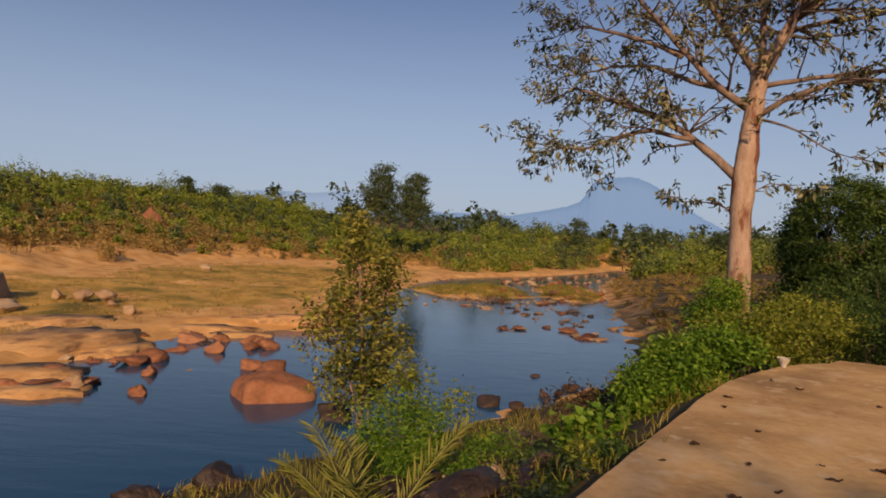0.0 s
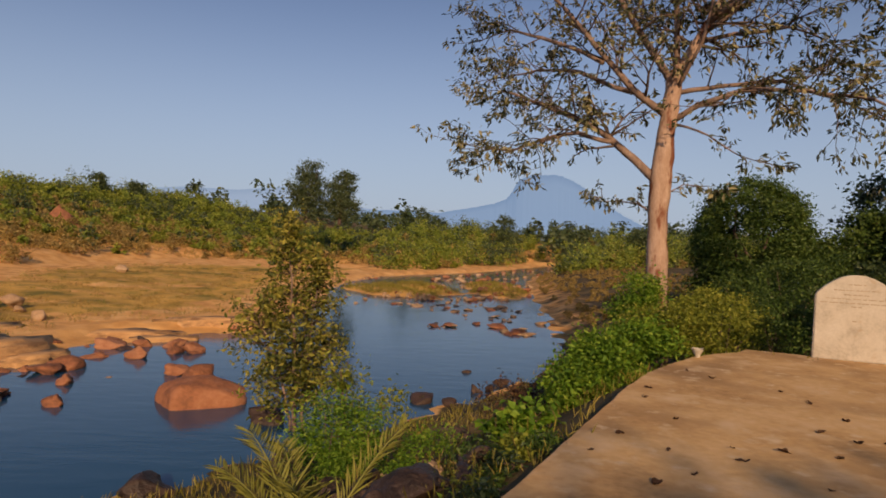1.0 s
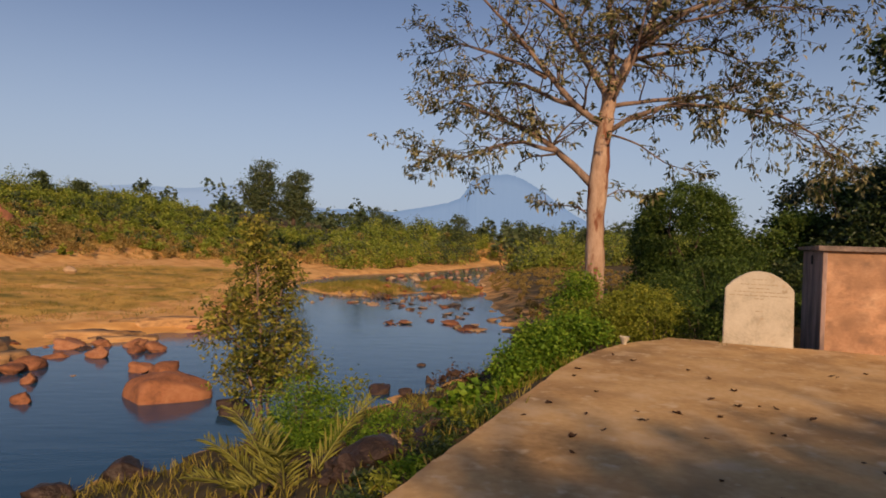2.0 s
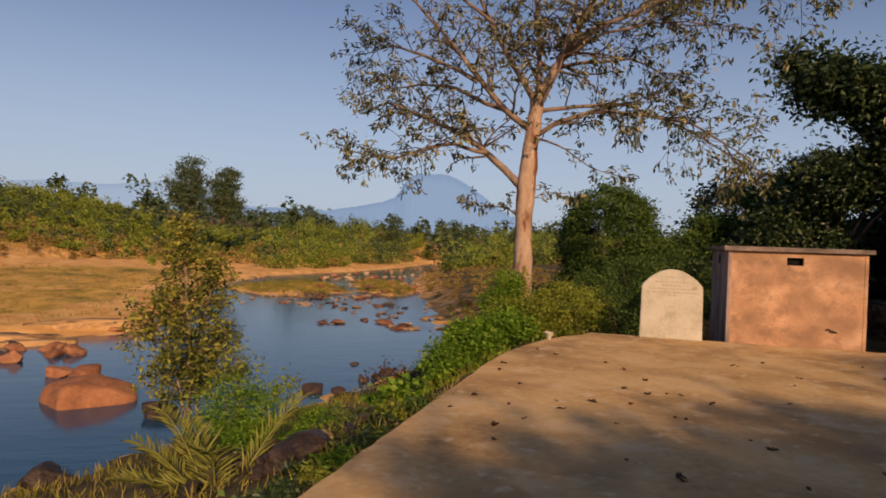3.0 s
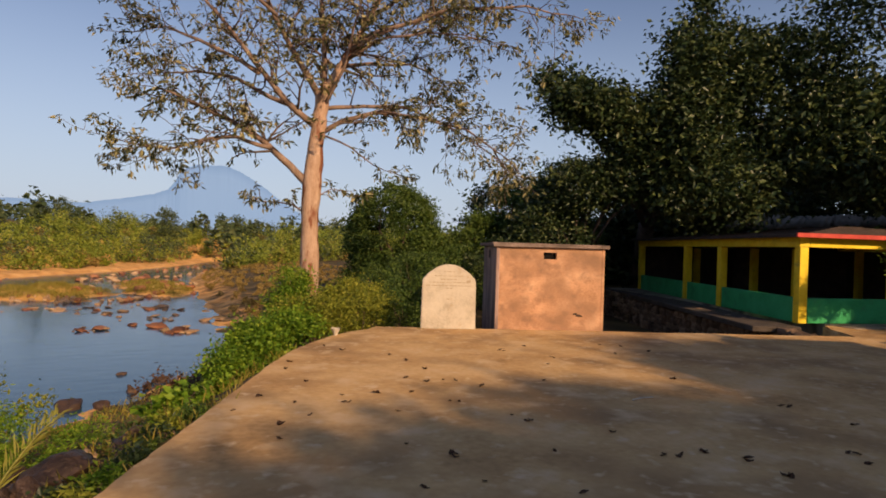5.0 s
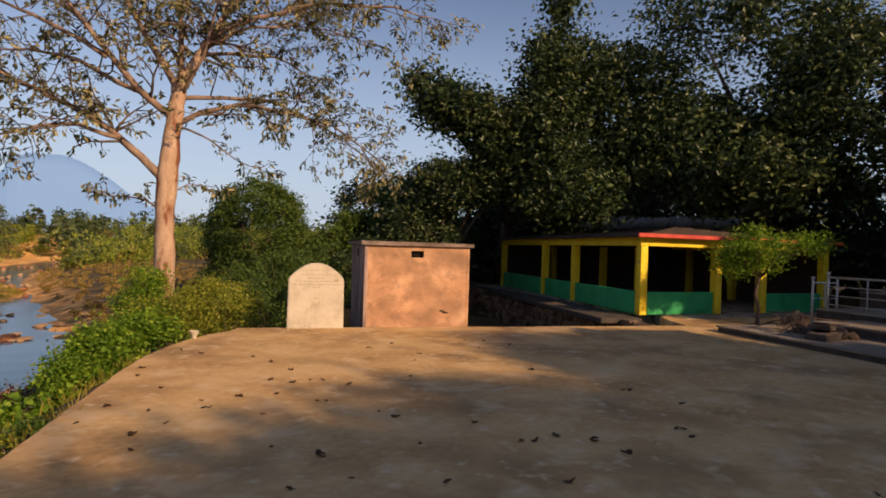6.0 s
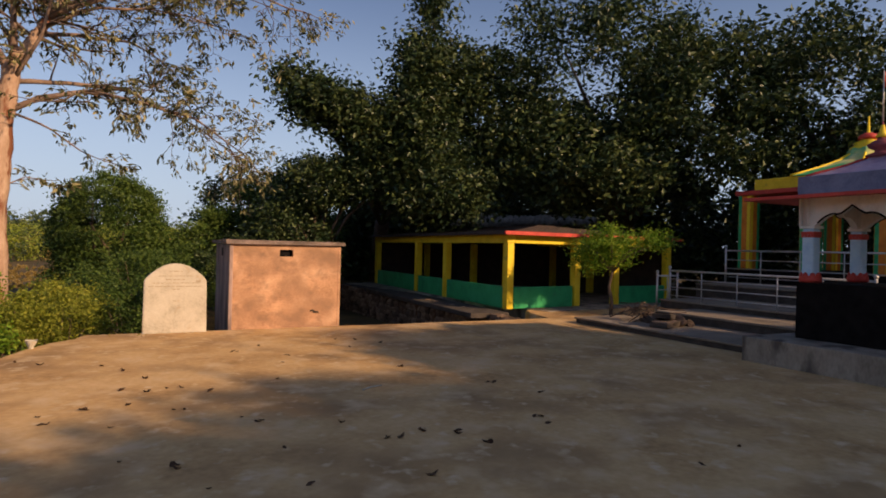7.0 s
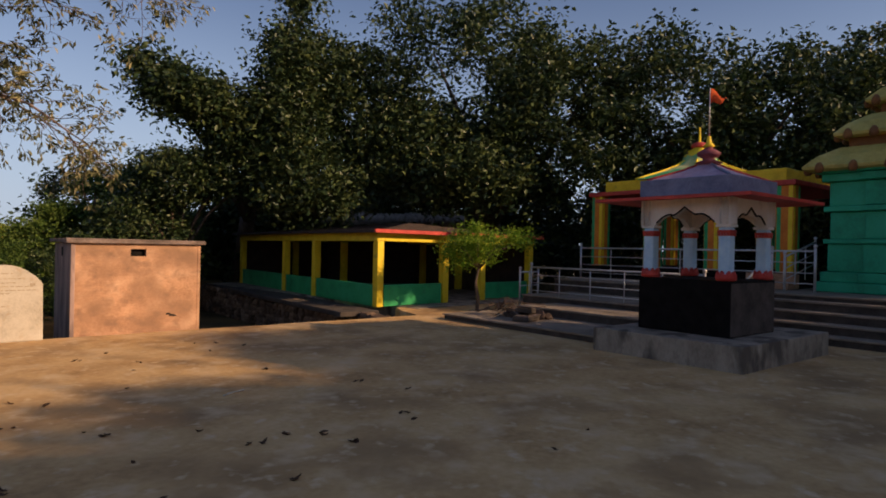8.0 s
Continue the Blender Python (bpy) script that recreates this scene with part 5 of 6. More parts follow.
# unseen trees south of the yard, added to cast shade over it
for k, (x, y, h, r) in enumerate(((13.6, -16, 10.4, 3.3), (23.5, -18, 10.8, 5.2), (9.0, -16.5, 9.3, 3.4), (31, -21, 13, 5.5), (5.6, -15.0, 8.6, 2.5))):
    full_tree("shade_tree", (x, y, -0.1), [(x, y, h * 0.62, r, r * 0.8, h * 0.3, 260), (x - r * 0.4, y, h * 0.78, r * 0.6, r * 0.6, h * 0.2, 90), (x + r * 0.3, y, h * 0.42, r * 0.9, r * 0.7, h * 0.2, 110)],
              "unseen broad tree added to shade the yard from the south", L_DARK, seed=80 + k, trunk_r=0.35, per=42, spread_r=0.45, leaf=0.36, fill=0.35, group="shade trees south of the yard")


# ---- bushes ----
def bush(name, base, blobs, mat, label, seed, per=52, leaf=0.08, spread_r=0.16, category="bush", group="", width=0.5, fill=0.6, stems=7, up=1.0):
    rng = np.random.default_rng(seed)
    rnd = random.Random(seed)
    b = Vector((base[0], base[1], ground_z(*base[:2]) if len(base) < 3 else base[2]))
    e = thing(name, Matrix.Translation(b), label, category, group)
    local = [(cx - b.x, cy - b.y, cz - b.z, rx, ry, rz, c) for cx, cy, cz, rx, ry, rz, c in blobs]
    t = Tubes()
    for k in range(stems):
        l = local[k % len(local)]
        tip = Vector((l[0] + rnd.uniform(-0.6, 0.6) * l[3], l[1] + rnd.uniform(-0.6, 0.6) * l[4], l[2] + rnd.uniform(-0.2, 0.7) * l[5]))
        root = Vector((rnd.uniform(-0.1, 0.1), rnd.uniform(-0.1, 0.1), -0.1))
        t.add([root, root.lerp(tip, 0.5) + Vector((rnd.uniform(-0.1, 0.1), rnd.uniform(-0.1, 0.1), 0.05)), tip], [0.018, 0.012, 0.005], 5)
    t.out("woody_stem", M_TWIG, e)
    clumped = [(*l[:6], max(8, int(l[6] * 0.55))) for l in local]
    leaves_part("leaves", crown_points(rng, clumped, int(per * 1.5), spread_r * 0.8, fill), leaf, leaf * width, mat, e, rng, up=up, droop=0.1)
    return e


G = "bushes along the slab edge"
bush("bush", (3.4, 9.4), [(3.6, 9.25, -0.5, 0.4, 0.36, 0.34, 54), (3.95, 9.5, -0.22, 0.4, 0.36, 0.3, 54)], L_BRIGHT, "bright green leafy bush at the slab's edge", 101, group=G, leaf=0.085)
bush("bush", (4.3, 10.0), [(4.25, 9.85, -0.02, 0.42, 0.38, 0.3, 60), (4.72, 10.15, 0.12, 0.34, 0.34, 0.26, 44), (5.1, 10.35, 0.1, 0.42, 0.38, 0.32, 54), (4.5, 9.95, -0.4, 0.5, 0.4, 0.3, 50)], L_BRIGHT, "bright green leafy bush at the slab's edge", 102, group=G, leaf=0.085)
bush("bush", (5.5, 10.9), [(5.35, 10.8, 0.22, 0.6, 0.5, 0.36, 84), (5.95, 11.0, 0.2, 0.6, 0.5, 0.4, 84)], L_MIXED, "yellow-green bush below the tall tree", 103, group=G, leaf=0.065)
bush("bush", (5.3, 12.3), [(5.5, 12.1, 0.8, 0.36, 0.34, 0.32, 60), (5.7, 12.4, 0.3, 0.7, 0.6, 0.45, 90)], L_BRIGHT, "light green bush against the tall tree's foot", 104, group=G, leaf=0.065)
bush("bush", (6.7, 11.6), [(6.6, 11.5, 0.25, 0.8, 0.7, 0.6, 90), (7.3, 11.9, 0.0, 0.8, 0.7, 0.6, 80)], L_MIXED, "yellow-green bush behind the slab corner", 105, group=G, leaf=0.07)
bush("bush", (7.6, 14.3), [(7.8, 14.0, 0.1, 1.0, 0.8, 0.7, 120)], L_MIXED, "tall yellow-green bush past the tree", 106, group=G, leaf=0.07)
bush("bush", (8.9, 13.2), [(8.6, 12.9, -0.1, 0.9, 0.7, 0.8, 110), (9.3, 13.8, 0.2, 0.9, 0.8, 0.7, 100)], L_ROUND, "dark green bush behind the memorial stone", 107, group=G, leaf=0.07)
bush("bush", (10.5, 15.5), [(10.6, 15.5, 0.5, 1.4, 1.0, 1.0, 160), (9.2, 16.0, 0.2, 1.1, 0.9, 0.9, 120)], L_ROUND, "tall dark bush behind the hut", 108, group=G, leaf=0.075)
bush("bush", (13.0, 13.5, -1.15), [(12.6, 13.4, 0.2, 1.0, 0.9, 1.0, 110), (14.0, 15.0, 0.5, 1.2, 1.2, 1.1, 130)], L_ROUND, "dark bush in the sunken corner behind the hut", 109, group=G, leaf=0.075)
bush("bush", (15.0, 17.0, -1.15), [(14.8, 17.2, 0.7, 1.6, 1.4, 1.4, 170), (16.8, 18.6, 1.0, 1.5, 1.4, 1.5, 150)], L_DARK, "dark bush beside the pavilion", 110, group=G, leaf=0.1)
bush("bush", (11.5, 18.8), [(11.5, 18.8, 0.2, 1.7, 1.3, 1.0, 160), (13.4, 18.2, 0.6, 1.4, 1.2, 1.1, 150)], L_ROUND, "dark green thicket past the hut", 111, group=G, leaf=0.085)
# broad-leaved plant and feathery green shrubs on the bank
bush("broadleaf_plant", (2.45, 6.9), [(2.4, 6.85, -0.42, 0.24, 0.22, 0.16, 24), (2.68, 7.1, -0.34, 0.24, 0.22, 0.16, 22)], L_BRIGHT,
     "broad-leaved green plant by the slab edge", 113, per=14, leaf=0.11, width=0.85, spread_r=0.1, group=G, up=1.8)
bush("feathery_shrub", (0.45, 7.6), [(0.38, 7.6, -0.62, 0.34, 0.32, 0.42, 40), (0.7, 7.6, -0.75, 0.28, 0.28, 0.38, 28), (0.2, 7.7, -1.0, 0.36, 0.34, 0.34, 28)], L_BRIGHT,
     "feathery bright green shrub on the bank", 114, per=70, leaf=0.06, width=0.35, group="shrubs on the near bank")
bush("feathery_shrub", (0.8, 6.9), [(0.75, 6.9, -1.0, 0.36, 0.32, 0.28, 50)], L_BRIGHT, "feathery bright green shrub on the bank", 116, per=60, leaf=0.06, width=0.3, group="shrubs on the near bank")
bush("feathery_shrub", (1.55, 7.2), [(1.55, 7.2, -0.85, 0.3, 0.28, 0.26, 44)], L_BRIGHT, "low feathery green shrub on the bank", 117, per=60, leaf=0.06, width=0.3, group="shrubs on the near bank")
for k, (x, y, z, r) in enumerate(((2.0, 6.35, -0.7, 0.2), (1.3, 6.6, -1.0, 0.18))):
    bush("feathery_shrub", (x, y), [(x, y, ground_z(x, y) + 0.08, r, r, 0.14, 30)], (L_ROUND, L_BRIGHT)[k % 2],
         "low leafy shrub under the slab edge", 130 + k, per=44, leaf=0.06, width=0.35, group="shrubs on the near bank", stems=4)
edge = random.Random(61)
for k in range(26):
    s = (k + edge.uniform(-0.3, 0.3)) / 26
    x, y = 0.62 + 2.35 * s, 1.55 + 4.25 * s
    off = edge.uniform(0.16, 0.5)
    x, y = x - 0.88 * off, y + 0.48 * off
    r = edge.uniform(0.08, 0.17)
    bush("weed", (x, y), [(x, y, ground_z(x, y) + r * 0.7, r, r, r * 0.8, 18)], edge.choice((L_ROUND, L_BRIGHT, L_MIXED, L_DARK)), "low leafy weed growing against the slab edge", 300 + k,
         per=16, leaf=0.06, width=edge.choice((0.35, 0.6)), spread_r=0.06, category="weed", group="weeds along the slab edge", stems=1)
bush("dry_weed", (1.75, 5.35), [(1.75, 5.35, ground_z(1.75, 5.35) + 0.22, 0.09, 0.09, 0.12, 12)], L_SCRUB_DRY, "pale dry seeding weed below the slab edge", 134, per=8, leaf=0.03, width=0.6, category="weed", stems=1, spread_r=0.05)
bush("dry_shrub", (0.15, 10.1), [(0.08, 10.0, -0.5, 0.22, 0.25, 0.42, 34), (0.2, 10.1, -1.1, 0.35, 0.35, 0.4, 30), (0.95, 9.9, -1.0, 0.3, 0.3, 0.25, 20)], L_MIXED, "thin greyish shrub by the water", 116, per=14, leaf=0.08, group="shrubs on the near bank")
bush("dry_shrub", (2.9, 10.8), [(2.8, 10.7, -1.1, 0.5, 0.4, 0.4, 40), (3.4, 11.4, -1.2, 0.5, 0.5, 0.4, 36)], L_DEAD, "brown dead-leaved shrub at the water's edge", 117, per=14, leaf=0.08, group="shrubs on the near bank")


# ---- slender sapling standing at the water ----
def sapling():
    rng, rnd = np.random.default_rng(7), random.Random(7)
    b = Vector((-1.0, 11.6, -2.05))
    e = thing("sapling", Matrix.Translation(b), "slender leafy sapling rising from the water's edge", "tree")
    leaf_pos = []
    twigs = Tubes()
    for lean, h, r, off in (((-0.12, 0.0), 3.75, 0.05, (0, 0)), ((0.1, 0.1), 3.0, 0.035, (0.12, 0.05)), ((-0.3, -0.1), 2.2, 0.03, (-0.1, 0.0))):
        pts = [Vector((off[0] + lean[0] * s * s * 2 + rnd.uniform(-0.03, 0.03), off[1] + lean[1] * s * 2, s * h)) for s in np.linspace(0, 1, 10)]
        t = Tubes()
        t.add(pts, list(np.linspace(r, 0.01, 10)), 7)
        t.out("stem", M_LIMB, e, "pale bare stem")
        for i in range(2, 10):
            z = pts[i].z
            reach = 0.95 if z < 1.9 else 0.6 if z < 3.0 else 0.36
            for _ in range(8):
                w = rnd.uniform(0, 6.28)
                tip = pts[i] + Vector((math.cos(w) * reach * rnd.uniform(0.4, 1), math.sin(w) * reach * rnd.uniform(0.4, 1), rnd.uniform(-0.1, 0.55)))
                mid = pts[i].lerp(tip, 0.5) + Vector((0, 0, 0.06))
                twigs.add([pts[i], mid, tip], [0.012, 0.008, 0.004], 4)
                for q in (pts[i].lerp(tip, 0.55), mid, tip, tip):
                    for _ in range(8 if z < 2.2 else 10):
                        leaf_pos.append(tuple(q + Vector((rnd.gauss(0, 0.09), rnd.gauss(0, 0.09), rnd.gauss(0, 0.09)))))
    tagged(twigs.out("twig_spray", M_TWIG, e), kind="stuff")
    leaves_part("crown", np.array(leaf_pos), 0.115, 0.05, L_SAPLING, e, rng, "small yellow-green leaves", up=0.8, droop=0.2)


sapling()


# ---- young date palm below the slab ----
def palm():
    rng, rnd = np.random.default_rng(5), random.Random(5)
    b = Vector((0.5, 5.45, -1.25))
    e = thing("date_palm", Matrix.Translation(b), "young feathery date palm growing below the slab", "palm")
    tips = ((1.32, 5.95, -0.1, 0.16), (-0.2, 6.0, -0.24, 0.2), (-0.4, 5.7, -0.48, 0.16), (-0.42, 5.3, -0.72, 0.14), (0.5, 4.95, -0.38, 0.24), (0.05, 6.3, -0.45, 0.2), (1.0, 5.2, -0.75, 0.12), (0.1, 5.05, -0.72, 0.16))
    n = 38
    for x, y, z, arch in tips:
        tip = Vector((x, y, z)) - b
        stem = [tip * (k / n) + Vector((0, 0, arch * math.sin(math.pi * k / n) * (0.4 + 0.6 * k / n))) for k in range(n + 1)]
        t = Tubes()
        t.add(stem, [0.014 * (1 - 0.8 * k / n) + 0.002 for k in range(n + 1)], 5)
        frond = t.out("frond", L_PALM, e)
        for k in range(9, n + 1):
            tangent = (stem[k] - stem[k - 1]).normalized()
            side = tangent.cross(Vector((0, 0, 1))).normalized()
            over = side.cross(tangent)
            size = 0.3 * math.sin(math.pi * (0.2 + 0.68 * k / n)) ** 0.8
            for sg in (-1, 1):
                pos = np.array([tuple(stem[k - 1].lerp(stem[k], 0.5 + 0.2 * sg))])
                axis = np.array([tuple(side * sg * rnd.uniform(0.62, 0.78) + tangent * rnd.uniform(0.6, 0.8) + over * rnd.uniform(0.1, 0.3))])
                leaves_part("leaflet", pos, size, 0.019, L_PALM, frond, rng, axis=axis, up=1.5)


palm()


# ---- little tree in the pavilion's forecourt ----
def forecourt_tree():
    rng, rnd = np.random.default_rng(9), random.Random(9)
    b = Vector((18.2, 4.85, 0.0))
    e = thing("forecourt_tree", Matrix.Translation(b), "small flat-topped green tree before the pavilion", "tree")
    t = Tubes()
    t.add([(0, 0, -0.1), (0.06, 0.0, 0.4), (-0.04, 0.05, 0.8), (0.08, 0.0, 1.3), (0.1, 0.0, 1.6)], [0.06, 0.05, 0.045, 0.04, 0.03], 7)
    t.out("trunk", M_BARK_DARK, e)
    for k in range(9):
        w = k * 0.7
        t = Tubes()
        t.add([(0.08, 0, 1.2), (0.5 * math.cos(w), 0.5 * math.sin(w), 1.7), (1.05 * math.cos(w), 1.05 * math.sin(w), 1.95)], [0.022, 0.015, 0.006], 5)
        t.out("limb", M_BARK_DARK, e)
    pts = crown_points(rng, [(0.0, 0, 2.0, 0.9, 0.9, 0.28, 80), (-0.45, 0.45, 1.65, 0.5, 0.5, 0.42, 50), (0.75, -0.95, 2.15, 0.6, 0.5, 0.26, 40), (0.15, -0.1, 1.65, 0.55, 0.5, 0.32, 36), (-0.2, 0.2, 2.3, 0.45, 0.45, 0.2, 20)], 34, 0.13, 0.1)
    leaves_part("crown", pts, 0.1, 0.034, L_BRIGHT, e, rng, "fine bright green leaves", up=1.0)


forecourt_tree()


# ---- scrub of the far bank, grass ----
def scatter(rng, count, x0, x1, y0, y1, keep):
    x, y = rng.uniform(x0, x1, count), rng.uniform(y0, y1, count)
    z, grass, scrub = ground_height(x, y)
    df, dn = poly_distance(x, y, FAR_FOOT), poly_distance(x, y, NEAR_FOOT)
    wet = inside(x, y, NEAR_FOOT + FAR_FOOT)
    ok = keep(x, y, z, df, dn, wet)
    return x[ok], y[ok], z[ok], df[ok]


def scrub_stuff(name, label, rng, x, y, z, size, mat, per, leaf):
    """Many bushes of small leaves, joined; each bush is a handful of leafy clumps over a common foot."""
    k = len(x)
    lobes = 8
    tall = rng.uniform(0.7, 1.5, size=(k, 1))
    h = rng.uniform(0.1, 1.0, size=(k, lobes))
    centre = np.stack([x, y, z], 1)[:, None, :] + rng.normal(size=(k, lobes, 3)) * np.array([0.45, 0.45, 0.0]) * size[:, None, None] * (1.2 - 0.8 * h)[:, :, None]
    centre[:, :, 2] = z[:, None] + size[:, None] * h * tall
    pts = centre[:, :, None, :] + rng.normal(size=(k, lobes, per, 3)) * size[:, None, None, None] * 0.13 * rng.uniform(0.7, 1.5, size=(k, lobes, 1, 1))
    v, t = leaf_arrays(pts.reshape(-1, 3), leaf, leaf * 0.6, rng, up=1.2)
    return tagged(new(name, fast_mesh(name, v, t, mat)), label, "scrub", kind="stuff")


rng = np.random.default_rng(77)
on_far = lambda x, y, z, df, dn, wet: ~wet & (df < dn) & (df + 3 * wave(x, y, 9, 12) > scrub_front(x) + 1.5 - 4 * (wave(x, y, 3.1, 14) > 0.5)) & ((wave(x, y, 7, 44) > -0.3) | (df > scrub_front(x) + 20) | (x > -22))
x, y, z, df = scatter(rng, 4600, -66, 16, 14, 112, on_far)
size = np.clip(np.exp(rng.normal(0.05, 0.38, len(x))), 0.5, 2.3) * np.clip(0.62 + (df - scrub_front(x)) * 0.015, 0.55, 1.25)
odd = rng.random(len(x))
for lo, hi, mat, label in ((0, 0.52, L_FAR, "dense green scrub covering the far bank"), (0.52, 0.84, L_MIXED, "yellowing scrub among the green on the far bank"), (0.84, 1.0, L_FARTREE, "darker bushes among the far scrub")):
    pick = (odd >= lo) & (odd < hi)
    scrub_stuff("scrub", label, rng, x[pick], y[pick], z[pick], size[pick] * (1.25 if lo > 0.8 else 1.0), mat, 17, 0.33)
x, y, z, df = scatter(rng, 2300, -62, 14, 14, 84, lambda x, y, z, df, dn, wet: ~wet & (df < dn) & (df + 2 * wave(x, y, 6, 31) > scrub_front(x) - 1.5) & (df < scrub_front(x) + 9 + 12 * (x < -20)))
scrub_stuff("dry_scrub", "tawny dry scrub at the foot of the far bank", rng, x, y, z, rng.uniform(0.4, 1.1, len(x)), L_SCRUB_DRY, 16, 0.24)
x, y, z, df = scatter(rng, 1000, -6, 62, 56, 125, lambda x, y, z, df, dn, wet: ~wet & (y > 60 + 0.2 * x) & (np.minimum(df, dn) > 2.5))
odd = rng.random(len(x))
for lo, hi, mat, low, high, label in ((0, 0.55, L_FAR, 1.0, 2.6, "green scrub upstream along the river"), (0.55, 0.75, L_MIXED, 0.8, 2.0, "yellowing scrub upstream"),
                                      (0.75, 0.88, L_FARTREE, 1.6, 3.6, "darker tall bushes upstream"), (0.88, 1.0, L_SCRUB_DRY, 0.7, 1.5, "dry tawny bushes upstream")):
    pick = (odd >= lo) & (odd < hi)
    scrub_stuff("scrub", label, rng, x[pick], y[pick], z[pick], rng.uniform(low, high, pick.sum()), mat, 22, 0.3)
x, y, z, df = scatter(rng, 900, 7, 26, 24, 70, lambda x, y, z, df, dn, wet: ~wet & (dn > 0.8) & (dn < 12))
scrub_stuff("dry_scrub", "brown dry reeds and scrub on the upstream bank", rng, x, y, z, rng.uniform(0.12, 0.26, len(x)), L_SCRUB_DRY, 14, 0.1)
x, y, z, df = scatter(rng, 420, -260, 130, 100, 330, lambda x, y, z, df, dn, wet: y > 100)
scrub_stuff("far_woods", "far hazy scrub woodland on the plain", rng, x, y, z, rng.uniform(2.0, 4.2, len(x)), L_FARTREE, 12, 1.0)


def grass_stuff(name, label, rng, x, y, z, height, mat, blades):
    k = len(x)
    base = np.stack([x, y, z], 1)[:, None, :] + rng.normal(size=(k, blades, 3)) * np.array([0.12, 0.12, 0.0])
    base = base.reshape(-1, 3)
    axis = rng.normal(size=base.shape) * 0.35
    axis[:, 2] = 1.0
    v, t = leaf_arrays(base, height, height * 0.07, rng, axis=axis)
    return tagged(new(name, fast_mesh(name, v, t, mat)), label, "grass", kind="stuff")


x, y, z, df = scatter(rng, 9000, -34, 2, 8, 56, lambda x, y, z, df, dn, wet: ~wet & (df < dn) & (df > 1.6) & (df < scrub_front(x) - 5) & (wave(x, y, 8, 3) + wave(x, y, 2.5, 4) > 0.1))
grass_stuff("dry_grass", "dry golden grass on the river flat", rng, x, y, z, 0.17, L_GRASS, 8)
x, y, z, df = scatter(rng, 5000, -50, 4, 14, 80, lambda x, y, z, df, dn, wet: ~wet & (df < dn) & (df > scrub_front(x) - 2) & (df < scrub_front(x) + 12))
grass_stuff("dry_grass", "tall dry golden grass on the far bank's slope", rng, x, y, z, 0.42, L_GRASS, 9)
x, y, z, df = scatter(rng, 5000, -34, 2, 8, 56, lambda x, y, z, df, dn, wet: ~wet & (df < dn) & (df > 1.6) & (df < scrub_front(x) - 5) & (wave(x, y, 8, 3) + wave(x, y, 2.0, 9) < -0.1))
grass_stuff("green_grass", "green-brown grass patches on the river flat", rng, x, y, z, 0.15, L_GRASS_GREEN, 9)
x, y, z, df = scatter(rng, 4000, -7, 10, 34, 60, lambda x, y, z, df, dn, wet: wet & (z > -1.95))
grass_stuff("bar_grass", "olive grass on the river's sand bar", rng, x, y, z, 0.28, L_GRASS_GREEN, 9)
x, y, z, df = scatter(rng, 3200, -8, 9, 1, 22, lambda x, y, z, df, dn, wet: ~wet & (dn < df) & ~inside(x, y, YARD) & (z < -0.08) & (dn > 0.3))
grass_stuff("bank_grass", "mixed grass on the near bank", rng, x, y, z, 0.17, L_GRASS_GREEN, 7)


# ---- rocks ----
def rock_mesh(seed, rough=0.28):
    bm = bmesh.new()
    bmesh.ops.create_icosphere(bm, subdivisions=3, radius=1.0)
    r = random.Random(seed)
    off = Vector((r.uniform(0, 90), r.uniform(0, 90), r.uniform(0, 90)))
    planes = [(Vector((r.gauss(0, 1), r.gauss(0, 1), r.gauss(0.2, 0.8))).normalized(), r.uniform(0.42, 0.8)) for _ in range(12)]
    for v in bm.verts:
        for nrm, dist in planes:
            over = v.co.dot(nrm) - dist
            if over > 0:
                v.co -= nrm * over * 0.97
        v.co += v.co.normalized() * noise.fractal(v.co * 1.3 + off, 0.7, 2.1, 4) * rough * 0.8
    return bm


ROCKS = {}
for mat_name, mat in (("red", M_ROCK), ("pale", M_ROCK_PALE), ("dark", M_ROCK_DARK)):
    ROCKS[mat_name] = []
    for k in range(5):
        me = bpy.data.meshes.new("rock")
        bm = rock_mesh(17 * k + len(mat_name))
        bm.to_mesh(me)
        bm.free()
        me.materials.append(mat)
        me.polygons.foreach_set("use_smooth", np.ones(len(me.polygons), dtype=bool))
        ROCKS[mat_name].append(me)


def rock(kind, x, y, w, tall, label, group, rnd, sink=0.3, z=None, name="rock"):
    ob = new(name, rnd.choice(ROCKS[kind]))
    z = max(ground_z(x, y), WATER_Z - 0.05) if z is None else z
    h = w * tall
    ob.matrix_world = pose(x, y, z + h * (0.5 - sink), rnd.uniform(-8, 8), rnd.uniform(-8, 8), rnd.uniform(0, 360)) @ Matrix.Diagonal((w * 0.56, w * rnd.uniform(0.38, 0.52), h * 0.62, 1))
    return tagged(ob, label, "rock", group)


rr = random.Random(3)
bm = bmesh.new()
bmesh.ops.create_icosphere(bm, subdivisions=4, radius=1.0)
cuts = ((Vector((-0.9, -0.3, 0.25)).normalized(), 0.72), (Vector((0.35, -0.2, 0.9)).normalized(), 0.68), (Vector((-0.3, 0.1, 1.0)).normalized(), 0.78), (Vector((0.2, -0.95, 0.3)).normalized(), 0.7))
for v in bm.verts:
    for nrm, dist in cuts:
        over = v.co.dot(nrm) - dist
        if over > 0:
            v.co -= nrm * over * 0.8
    lump = noise.fractal(v.co * 1.2 + Vector((3.1, 8.2, 1.7)), 0.8, 2.1, 5)
    v.co = Vector((v.co.x * 0.98, v.co.y * 0.72, v.co.z * 0.62)) * (1 + 0.13 * lump)
boulder = part("boulder", bm, M_ROCK, None, "", True)
boulder.matrix_world = pose(-3.42, 13.3, -1.98, 0, 4, 12)
